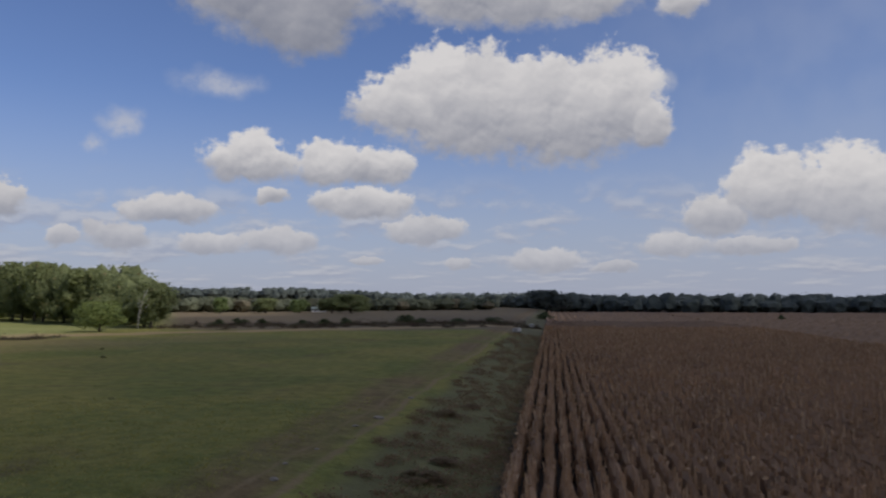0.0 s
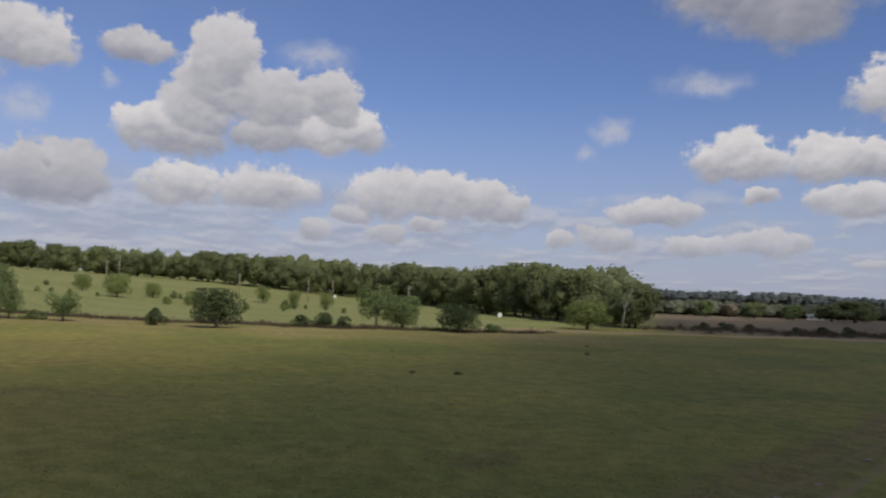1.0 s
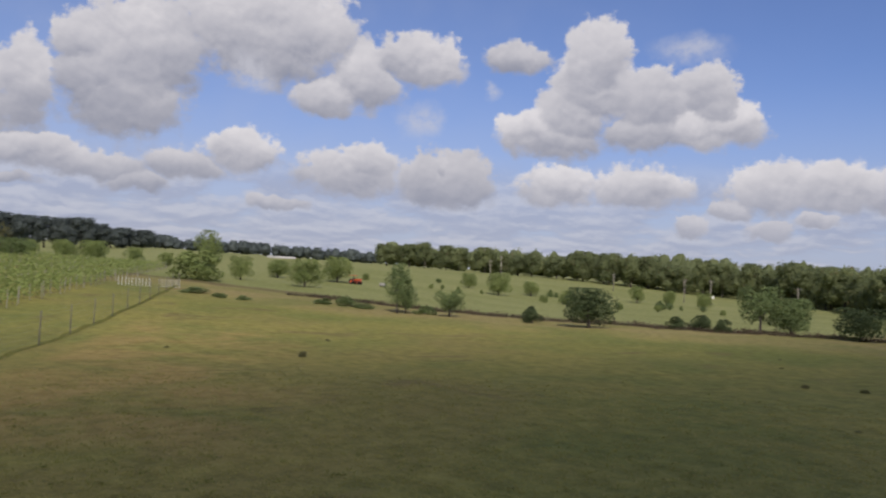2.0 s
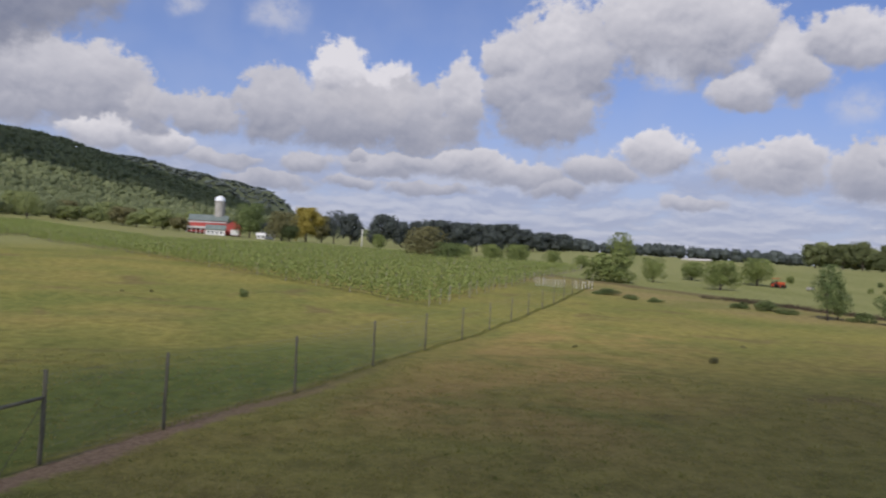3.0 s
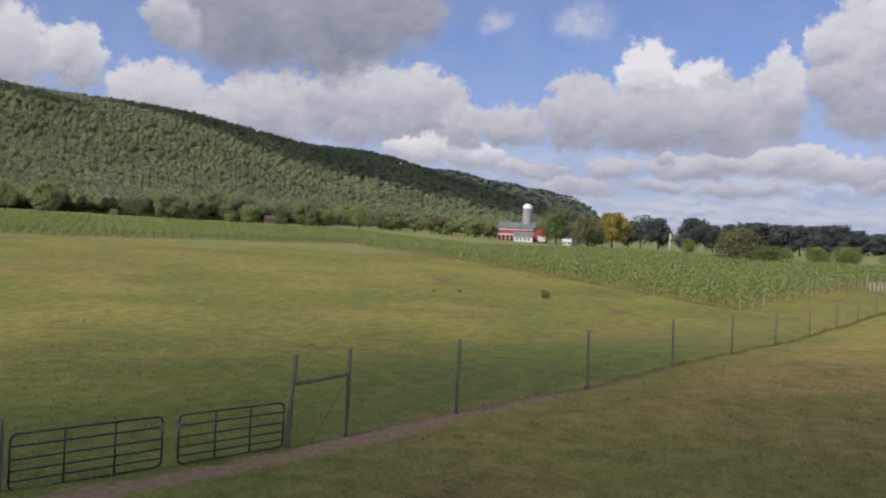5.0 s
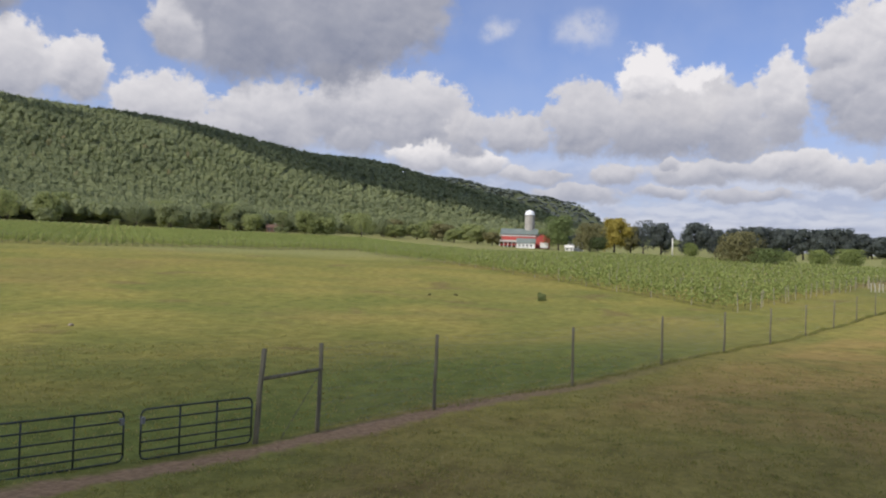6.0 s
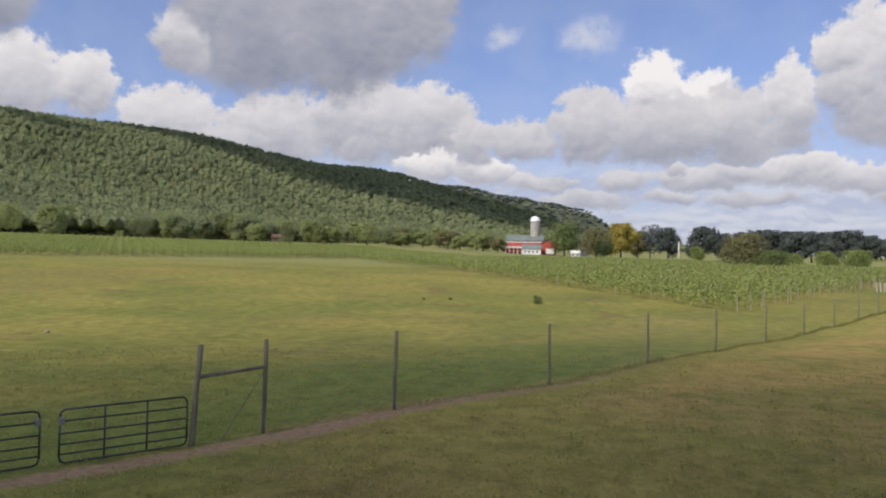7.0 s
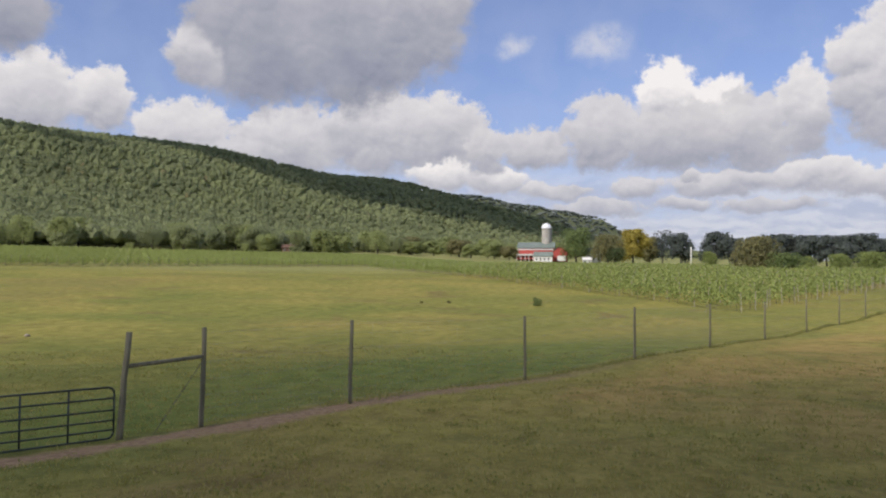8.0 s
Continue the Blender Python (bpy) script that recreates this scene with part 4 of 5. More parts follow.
def belt_spots(points, depth, gap, h, w, seed):
    """Trees in several ranks behind a line through points."""
    rng = np.random.default_rng(seed)
    out = []
    for (ax, ay), (bx, by) in zip(points, points[1:]):
        d = Vector((bx - ax, by - ay))
        n = max(1, int(d.length / gap))
        side = Vector((-d.y, d.x)).normalized()
        if side.dot(Vector((ax, ay))) < 0:
            side = -side
        for i in range(n):
            for rank in range(int(depth / gap)):
                p = Vector((ax, ay)) + d * ((i + rng.uniform(0, 1)) / n) + side * (rank * gap + rng.uniform(0, gap * 0.7))
                out.append((p.x, p.y, h * rng.uniform(0.75, 1.12), w * rng.uniform(0.8, 1.2)))
    return out


# the wood beyond the meadow: its front ranks are single trees, the rest is joined
WOOD_FRONT = [(-56, 158), (-70, 175), (-110, 215), (-165, 262), (-215, 290), (-300, 262), (-360, 215), (-384, 197)]
front = [s for s in belt_spots(WOOD_FRONT, 12, 7.5, 13.0, 10.5, 21) if math.degrees(math.atan2(-s[0], s[1])) > 18.6]
for x, y, h, w in front:
    dist = math.hypot(x, y)
    tree(x, y, h * (0.71 if dist < 195 else 0.90 if dist < 225 else 1.12) * (1.0 if x > -310 else 0.82), w, "wood", LEAF_WOOD, "broadleaf tree at the edge of the wood", group="wood edge trees")
inner = belt_spots([(-62, 172), (-80, 190), (-116, 228), (-170, 275), (-222, 304), (-308, 276), (-370, 226), (-394, 206)], 48, 8.0, 14.5, 10.5, 22)
inner = [(x, y, h * (0.74 if math.hypot(x, y) < 215 else 1.06 if math.hypot(x, y) < 280 else 1.14) * (1.0 if x > -310 else 0.82), w) for x, y, h, w in inner if math.degrees(math.atan2(-x, y)) > 18.8]
wood_stuff("woodland", inner, 8, LEAF_WOOD, "broadleaf wood behind the meadow", 1.1, 90)

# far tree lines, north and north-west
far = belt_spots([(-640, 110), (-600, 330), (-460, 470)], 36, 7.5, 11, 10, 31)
wood_stuff("far_woodland", far, 9, LEAF_FAR_HAZE, "distant dark tree line on rising ground", 1.3, 70)
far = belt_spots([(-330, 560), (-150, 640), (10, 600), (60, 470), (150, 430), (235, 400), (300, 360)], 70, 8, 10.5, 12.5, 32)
# this wood lies in shade; the dark leaf colour carries it
wood_stuff("northern_woodland", far, 10, LEAF_FAR_HAZE, "distant wood beyond the corn field, shade and haze in its colour", 1.1, 56, 0.0)
far = belt_spots([(-150, 320), (-90, 350), (-40, 390), (30, 430)], 30, 6.0, 6.6, 9.5, 33)
wood_stuff("scrub_woodland", far, 11, LEAF_SCRUB_HAZE, "scrubby trees beyond the stubble field", 0.9, 80, 0.0)

# ---- single trees ----
HEDGE = "trees along the field edge"
tree(-92.1, 85.7, 5.8, 7.2, "round", LEAF_OAK, "dark green round oak at the field edge", group=HEDGE)
tree(-82.1, 110.1, 7.0, 6.0, "spread", LEAF_MID, "open spreading tree at the field edge", group=HEDGE)
tree(-79.0, 113.1, 5.5, 5.8, "round", LEAF_MID, "lighter green tree beside a spreading one", group=HEDGE)
tree(-68.0, 112.4, 4.6, 6.4, "round", LEAF_OAK, "low dark green oak at the field edge", group=HEDGE)
tree(-118.2, 70.1, 4.4, 3.4, "tall", LEAF_MID, "slender young tree in the hedge", group=HEDGE)
tree(-117.0, 68.0, 8.0, 4.2, "tall", LEAF_MID, "tall slim green tree in the hedge", group=HEDGE)
tree(-111.4, 74.2, 4.3, 4.3, "spread", LEAF_MID, "small forked tree in the hedge", group=HEDGE)
BUSHES = "bushes along the field edge"
for x, y, h, w in ((-64.5, 117.4, 1.4, 2.9), (-91.9, 103.3, 1.9, 3.6), (-88.5, 104.9, 2.4, 3.6), (-85.6, 106.0, 2.0, 2.8), (-103.3, 84.0, 2.6, 3.2), (-116.6, 72.8, 1.4, 3.8), (-126.4, 63.5, 1.6, 3.8), (-124.1, 65.6, 0.9, 3.8), (-127.9, 60.1, 1.0, 3.3), (-139.3, 41.9, 1.0, 5.0), (-133.5, 44.5, 0.8, 2.6), (-129.7, 47.3, 0.8, 2.5)):
    tree(x, y, h, w, "bush", LEAF_OAK if h > 1.8 else LEAF_MID, "low green bush in rough grass", "bush", BUSHES)
ORCHARD = "orchard trees"
for x, y, h, w in ((-178.5, 77.0, 6.4, 7.4), (-212.1, 100.0, 7.2, 7.6), (-220.8, 85.9, 5.0, 6.5), (-191.4, 66.2, 5.6, 4.8), (-261.4, 37.2, 5.5, 5.0), (-255.5, 43.9, 6.4, 6.0), (-256.8, 64.0, 4.4, 4.5), (-195.7, 143.2, 6.6, 6.5), (-218.9, 147.9, 4.7, 4.8), (-199.6, 157.8, 4.4, 4.6), (-193.4, 195.2, 5.4, 4.3), (-186.3, 202.1, 4.8, 4.0), (-172.0, 201.5, 5.0, 4.4), (-185.0, 160.0, 3.4, 3.8), (-307.4, 41.1, 6.2, 6.8), (-296.5, 48.8, 6.4, 8.0), (-328.2, 33.2, 5.4, 5.5), (-285.0, 60.0, 5.2, 5.5), (-275.0, 75.0, 5.0, 5.2)):
    tree(x, y, h, w, "round", LEAF_LIGHT, "light green orchard tree on mown grass", group=ORCHARD)
tree(-181.0, 53.0, 6.2, 10.8, "bush", LEAF_LIGHT, "broad light green clump beside a taller tree", group=ORCHARD)
tree(-196.1, 59.7, 11.2, 6.0, "tall", LEAF_LIGHT, "tall light green tree above a broad clump", group=ORCHARD)
tree(-238.9, 14.2, 9.8, 11.6, "round", LEAF_OLIVE, "broad olive-green tree behind the vineyard")
tree(-233.7, 21.2, 5.8, 8.2, "round", LEAF_MID, "round green tree behind the vineyard")
tree(-408.5, -2.8, 7.5, 7.0, "round", LEAF_LIGHT, "light green tree near a pole")
YARD = "farmyard trees"
tree(-500.1, -82.4, 21.0, 17.5, "round", LEAF_MID, "tall dark green tree beside the barn", group=YARD)
tree(-483.5, -61.0, 17.0, 17.5, "round", LEAF_OLIVE, "broad olive tree in the farmyard", group=YARD)
tree(-474.2, -55.3, 9.4, 11.0, "round", LEAF_OAK, "low dark tree in the farmyard", group=YARD)
tree(-515.1, -50.9, 21.5, 17.5, "wood", LEAF_YELLOW, "large tree in golden autumn leaf", group=YARD)
tree(-546.8, -36.4, 22.0, 13.0, "tall", LEAF_FAR_HAZE, "tall dark tree behind the farmyard", group=YARD)
tree(-567.7, -26.4, 21.0, 14.0, "wood", LEAF_FAR_HAZE, "tall dark tree behind the farmyard", group=YARD)
tree(-546.1, -44.1, 17.5, 12.0, "wood", LEAF_OLIVE, "dull olive tree behind the golden one", group=YARD)
ROWTREES = "distant row of oaks"
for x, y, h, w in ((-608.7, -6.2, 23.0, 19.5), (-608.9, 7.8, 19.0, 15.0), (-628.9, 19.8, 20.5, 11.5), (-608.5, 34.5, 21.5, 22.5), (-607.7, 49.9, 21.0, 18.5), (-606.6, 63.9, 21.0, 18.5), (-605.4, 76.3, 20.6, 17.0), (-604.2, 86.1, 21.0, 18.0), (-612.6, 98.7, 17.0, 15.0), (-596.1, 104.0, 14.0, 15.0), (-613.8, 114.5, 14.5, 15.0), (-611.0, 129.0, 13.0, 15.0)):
    tree(x, y, h, w, "wood", LEAF_FAR_HAZE, "tall dark oak in a distant row", group=ROWTREES)

HEDGEROW = "low trees beside the barn"
for i, (x, y, h, w) in enumerate(((-500.0, -124.0, 8.5, 11.0), (-508.0, -136.0, 10.5, 13.0), (-503.0, -150.0, 9.0, 12.0), (-515.0, -162.0, 11.5, 14.0), (-506.0, -176.0, 10.0, 13.0), (-498.0, -188.0, 9.0, 12.0), (-520.0, -198.0, 12.0, 14.0), (-540.0, -150.0, 13.0, 15.0), (-545.0, -178.0, 13.5, 15.0))):
    tree(x, y, h, w, "wood", LEAF_OLIVE if i % 3 == 0 else LEAF_FOOT, "light olive-green tree in the hedgerow beside the barn", group=HEDGEROW)


# ---- farmstead ----
def gable(bm, x0, x1, y0, y1, z0, z1, over=0.4, thick=0.25, axis="x"):
    """A pitched roof as two thick slabs; the ridge runs along the axis."""
    if axis == "x":
        ym = (y0 + y1) / 2
        for ya in (y0 - over, y1 + over):
            c = [(x0 - over, ya, z0 - 0.15), (x1 + over, ya, z0 - 0.15), (x1 + over, ym, z1), (x0 - over, ym, z1)]
            slab(bm, c, thick)
    else:
        xm = (x0 + x1) / 2
        for xa in (x0 - over, x1 + over):
            c = [(xa, y0 - over, z0 - 0.15), (xa, y1 + over, z0 - 0.15), (xm, y1 + over, z1), (xm, y0 - over, z1)]
            slab(bm, c, thick)


def slab(bm, corners, thick):
    lo = [bm.verts.new(c) for c in corners]
    hi = [bm.verts.new((c[0], c[1], c[2] + thick)) for c in corners]
    bm.faces.new(lo[::-1])
    bm.faces.new(hi)
    for i in range(4):
        bm.faces.new((lo[i], lo[(i + 1) % 4], hi[(i + 1) % 4], hi[i]))


def gable_walls(bm, x0, x1, y0, y1, z0, z1, axis="x"):
    """Walls with gable ends; z0 eaves, z1 ridge."""
    if axis == "x":
        ym = (y0 + y1) / 2
        for x in (x0, x1):
            v = [bm.verts.new(p) for p in ((x, y0, 0), (x, y1, 0), (x, y1, z0), (x, ym, z1), (x, y0, z0))]
            bm.faces.new(v if x == x1 else v[::-1])
        for y in (y0, y1):
            v = [bm.verts.new(p) for p in ((x0, y, 0), (x1, y, 0), (x1, y, z0), (x0, y, z0))]
            bm.faces.new(v if y == y0 else v[::-1])
    else:
        xm = (x0 + x1) / 2
        for y in (y0, y1):
            v = [bm.verts.new(p) for p in ((x0, y, 0), (x1, y, 0), (x1, y, z0), (xm, y, z1), (x0, y, z0))]
            bm.faces.new(v if y == y0 else v[::-1])
        for x in (x0, x1):
            v = [bm.verts.new(p) for p in ((x, y0, 0), (x, y1, 0), (x, y1, z0), (x, y0, z0))]
            bm.faces.new(v if x == x1 else v[::-1])


def boxed(name, dims, mat, parent, label="", bevel=0.0):
    bm = bmesh.new()
    box(bm, *dims, bevel)
    return part(name, bm, mat, parent, label)


def window(parent, x, z, w, h, y, frame_mat=None):
    """A framed window on the wall at y, facing -y."""
    fr = boxed("window", (x - w / 2 - 0.1, x + w / 2 + 0.1, y - 0.08, y + 0.02, z - 0.1, z + h + 0.1), frame_mat or WHITE_PAINT, parent)
    boxed("pane", (x - w / 2, x + w / 2, y - 0.11, y - 0.07, z, z + h), GLASS_DARK, fr)


# local frame: x to the right as seen from the field, -y towards the field
FARM_TURN = 100.0


def farm_frame(name, x, y, turn=FARM_TURN):
    e = new(name)
    e.matrix_basis = pose(x, y, h_at(x, y), 0, 0, turn)
    return e


def build_silo(x, y):
    e = farm_frame("silo", x, y)
    bm = bmesh.new()
    n, h = 24, 20.5
    prev = None
    for i in range(27):
        z = h * i / 26
        for r in (2.85, 2.89) if i else (2.85,):
            ring = [bm.verts.new((math.cos(2 * math.pi * k / n) * r, math.sin(2 * math.pi * k / n) * r, z + (0.08 if r > 2.87 else 0))) for k in range(n)]
            if prev:
                for k in range(n):
                    bm.faces.new((prev[k], prev[(k + 1) % n], ring[(k + 1) % n], ring[k]))
            prev = ring
    part("staves", bm, CONCRETE, e, "grey concrete stave cylinder with hoops")
    bm = bmesh.new()
    prev = None
    for i in range(9):
        t = i / 8 * math.pi / 2
        r, z = 3.2 * math.cos(t), h + 3.3 * math.sin(t)
        ring = [bm.verts.new((math.cos(2 * math.pi * k / n) * max(r, 0.05), math.sin(2 * math.pi * k / n) * max(r, 0.05), z)) for k in range(n)]
        if prev:
            for k in range(n):
                bm.faces.new((prev[k], prev[(k + 1) % n], ring[(k + 1) % n], ring[k]))
        prev = ring
    part("dome", bm, DOME, e, "white metal dome", smooth=True)
    boxed("chute", (2.4, 3.3, 0.2, 1.4, 0, 20.0), CONCRETE, e)
    return tagged(e, "tall concrete silo with a white domed cap", "silo")


def build_barn(x, y):
    e = farm_frame("barn", x, y)
    bm = bmesh.new()
    gable_walls(bm, -13, 9, 0, 14, 8.2, 11.8)
    part("wall", bm, RED_BOARD, e, "faded red boards")
    bm = bmesh.new()
    gable(bm, -13, 9, 0, 14, 8.2, 11.8, 0.6)
    part("roof", bm, ROOF_GREEN, e, "grey-green metal roof")
    for i in range(12):
        bm = bmesh.new()
        u = -12.6 + i * 1.9
        slab(bm, [(u, -0.6, 8.32), (u + 0.12, -0.6, 8.32), (u + 0.12, 7.0, 12.07), (u, 7.0, 12.07)], 0.08)
        part("roof_seam", bm, ROOF_GREEN, e)
    # cross wing whose red gable end faces the field
    bm = bmesh.new()
    gable_walls(bm, 8.6, 17, -2.5, 12, 6.2, 9.4, axis="y")
    part("wing", bm, RED_BOARD, e)
    bm = bmesh.new()
    gable(bm, 8.6, 17, -2.5, 12, 6.2, 9.4, 0.5, axis="y")
    part("wing_roof", bm, ROOF_GREEN, e)
    boxed("end_door", (11.2, 16.4, -2.62, -2.54, 0.1, 3.4), WHITE_PAINT, e, "pale sliding door")
    # cattle lean-to: white fascias over open bays
    boxed("upper_fascia", (-13.4, 8.4, -0.16, -0.04, 7.0, 7.6), WHITE_PAINT, e, "white painted band under the eaves")
    boxed("fascia", (-13.8, -1.0, -2.9, -2.6, 3.5, 4.2), WHITE_PAINT, e, "pale weathered fascia")
    bm = bmesh.new()
    slab(bm, [(-14.0, -3.1, 4.2), (-0.8, -3.1, 4.2), (-0.8, 0.0, 4.4), (-14.0, 0.0, 4.4)], 0.15)
    part("lean_to_roof", bm, WHITE_PAINT, e, "pale sheet roof of the lean-to")
    for i in range(6):
        boxed("bay_post", (-13.7 + i * 2.5, -13.4 + i * 2.5, -2.85, -2.6, 0, 3.5), WHITE_PAINT, e)
    for i in range(5):
        boxed("bay_door", (-13.2 + i * 2.5, -11.4 + i * 2.5, -0.14, -0.05, 0.2, 3.2), DARK_OPEN, e)
        boxed("bay_rail", (-13.3 + i * 2.5, -11.3 + i * 2.5, -2.8, -2.65, 1.3, 2.1), RED_BOARD, e)
    return tagged(e, "red timber barn with grey-green roof and open bays", "barn")


def build_milk_house(x, y):
    e = farm_frame("milk_house", x, y)
    bm = bmesh.new()
    gable_walls(bm, -5.5, 5.5, 0, 7, 3.4, 6.0)
    part("wall", bm, WHITE_PAINT, e, "white painted walls")
    bm = bmesh.new()
    gable(bm, -5.5, 5.5, 0, 7, 3.4, 6.0, 0.4)
    part("roof", bm, ROOF_GREEN, e)
    for i in range(4):
        window(e, -3.9 + i * 2.4, 1.2, 0.9, 1.2, 0)
    boxed("door", (5.5, 5.56, 1.5, 4.5, 0.0, 2.9), DARK_OPEN, e)
    return tagged(e, "low white milk house with a row of windows", "outbuilding")


def build_house(name, x, y, w, d, eave, ridge, turn, label, roof=ROOF_GREEN, wall=WHITE_PAINT):
    e = farm_frame(name, x, y, turn)
    bm = bmesh.new()
    gable_walls(bm, -w / 2, w / 2, 0, d, eave, ridge)
    part("wall", bm, wall, e)
    bm = bmesh.new()
    gable(bm, -w / 2, w / 2, 0, d, eave, ridge, 0.4)
    part("roof", bm, roof, e)
    n = max(2, int(w / 2.6))
    for i in range(n):
        window(e, -w / 2 + (i + 0.5) * w / n, eave * 0.34, 0.9, eave * 0.42, 0)
    boxed("chimney", (-0.4, 0.4, d / 2 - 0.3, d / 2 + 0.4, ridge - 0.4, ridge + 0.9), CONCRETE, e)
    return tagged(e, label, "house")


build_silo(-511.5, -103.3)
build_barn(-503.5, -106.0)
build_milk_house(-494.5, -101.5)
build_house("farmhouse", -512.0, -74.0, 9, 8, 6.0, 9.5, FARM_TURN, "white farmhouse half hidden by yard trees", roof=GLASS_DARK)
build_house("small_shed", -492.0, -74.5, 5, 4, 2.2, 3.6, FARM_TURN, "small white shed in the farmyard", roof=WHITE_PAINT)
build_house("field_shed", -399.0, -219.0, 9, 5, 2.6, 4.2, 115.0, "low brown wooden shed at the forest's foot", roof=BROWN_BOARD, wall=BROWN_BOARD)
build_house("far_house", 5.3, 466.0, 10, 6, 2.2, 3.7, 0.0, "pale distant house before dark trees")
build_house("cottage", -54.5, 362.0, 6, 4, 1.4, 2.1, 10.0, "small white distant building in scrub")


def build_greenhouse(x, y, turn):
    """A long low white tunnel."""
    e = farm_frame("polytunnel", x, y, turn)
    bm = bmesh.new()
    prev = None
    for i in range(9):
        u = -7 + 14 * i / 8
        ring = [bm.verts.new((u, -2.5 * math.cos(math.pi * k / 8), 1.0 * math.sin(math.pi * k / 8) + (0.04 if i % 2 else 0))) for k in range(9)]
        if prev:
            for k in range(8):
                bm.faces.new((prev[k], prev[k + 1], ring[k + 1], ring[k]))
        else:
            bm.faces.new(ring[::-1])
        prev = ring
    bm.faces.new(prev)
    part("cover", bm, CONCRETE, e)
    for u in (-7.05, 7.05):
        boxed("end_frame", (u - 0.06, u + 0.06, -0.8, 0.8, 0, 0.8), POLE_WOOD, e)
    return tagged(e, "long low pale grey growing tunnel", "polytunnel")


build_greenhouse(-398.0, 152.0, 70.0)


def build_pole(x, y, h, arm=True, label="wooden utility pole with a cross-arm", mat=None, r=0.19):
    e = holder("utility_pole", x, y)
    bm = bmesh.new()
    tube(bm, (0, 0, -0.5), (0, 0, h), r, r * 0.7, 8)
    part("pole", bm, mat or POLE_WOOD, e, smooth=True)
    if arm:
        bm = bmesh.new()
        box(bm, -1.1, 1.1, -0.06, 0.06, h - 0.7, h - 0.55, 0.01)
        part("cross_arm", bm, POLE_WOOD, e)
        for u in (-0.95, 0.0, 0.95):
            bm = bmesh.new()
            tube(bm, (u, 0, h - 0.55), (u, 0, h - 0.35), 0.05, 0.035, 6)
            part("insulator", bm, CONCRETE, e)
    return tagged(e, label, "pole", "utility poles")


build_pole(-426.3, -12.2, 9.6, False, "pale standing pole in the meadow", PLASTIC, 0.36)
for x, y, h in ((-272.1, 198.0, 9.5), (-247.0, 175.3, 8.2), (-241.3, 229.9, 7.0), (-195.7, 232.0, 8.6), (-202.0, 226.0, 8.2), (-150.0, 215.0, 8.0)):
    build_pole(x, y, h)


def build_tractor(x, y, turn):
    e = farm_frame("tractor", x, y, turn)
    boxed("hood", (0.2, 1.9, -0.38, 0.38, 0.75, 1.45), ORANGE, e, bevel=0.08)
    boxed("chassis", (-1.1, 1.8, -0.3, 0.3, 0.5, 0.85), RUBBER, e, bevel=0.03)
    boxed("fender", (-1.3, -0.1, -0.85, 0.85, 1.05, 1.35), ORANGE, e, bevel=0.1)
    boxed("seat", (-0.75, -0.3, -0.25, 0.25, 1.3, 1.75), RUBBER, e, bevel=0.05)
    bm = bmesh.new()
    for u, w in ((-1.2, -0.7), (-1.2, 0.7), (0.1, -0.6), (0.1, 0.6)):
        tube(bm, (u, w, 1.2), (u, w, 2.3), 0.04, sides=6)
    part("roll_bar", bm, RUBBER, e)
    boxed("canopy", (-1.4, 0.3, -0.8, 0.8, 2.3, 2.4), ORANGE, e, bevel=0.03)
    for u, r in ((-0.75, 0.72), (1.35, 0.45)):
        for s in (-0.8, 0.8):
            bm = bmesh.new()
            tube(bm, (u, s - 0.19, r), (u, s + 0.19, r), r, r, 18)
            wheel = part("wheel", bm, RUBBER, e)
            bm = bmesh.new()
            tube(bm, (u, s - 0.21, r), (u, s + 0.21, r), r * 0.5, r * 0.5, 12)
            part("rim", bm, ORANGE, wheel)
    return tagged(e, "orange-red tractor parked between orchard trees", "tractor")


build_tractor(-209.0, 104.0, 30.0)


def build_trailer(x, y, turn, label):
    e = farm_frame("trailer", x, y, turn)
    e.matrix_basis = e.matrix_basis @ Matrix.Scale(0.6, 4)
    boxed("box_body", (-1.5, 1.5, -0.8, 0.8, 0.55, 1.75), CONCRETE, e, bevel=0.06)
    boxed("frame", (-1.6, 2.3, -0.1, 0.1, 0.4, 0.55), RUBBER, e)
    for s in (-0.9, 0.9):
        bm = bmesh.new()
        tube(bm, (-0.2, s - 0.1, 0.35), (-0.2, s + 0.1, 0.35), 0.35, 0.35, 14)
        part("wheel", bm, RUBBER, e)
    return tagged(e, label, "trailer", "pale trailers")


build_trailer(14.2, 158.4, 60.0, "small pale grey trailer beside the farm track")
build_trailer(20.5, 191.0, 80.0, "pale grey trailer at the far end of the track")
build_trailer(-203.0, 109.5, 10.0, "pale trailer beside the tractor")


def build_sign(x, y, h, w, turn, label):
    e = farm_frame("sign", x, y, turn)
    bm = bmesh.new()
    tube(bm, (0, 0, -0.2), (0, 0, h), 0.05, sides=6)
    part("stake", bm, POLE_WOOD, e)
    boxed("panel", (-w / 2, w / 2, -0.09, -0.05, h - 1.1, h), PLASTIC, e, bevel=0.01)
    return tagged(e, label, "sign", "white marker signs")


build_sign(-98.1, 180.3, 1.6, 0.9, 30, "white blank marker panel in the meadow")
build_sign(-196.0, 233.6, 3.2, 1.0, 40, "white blank marker panel before the wood")


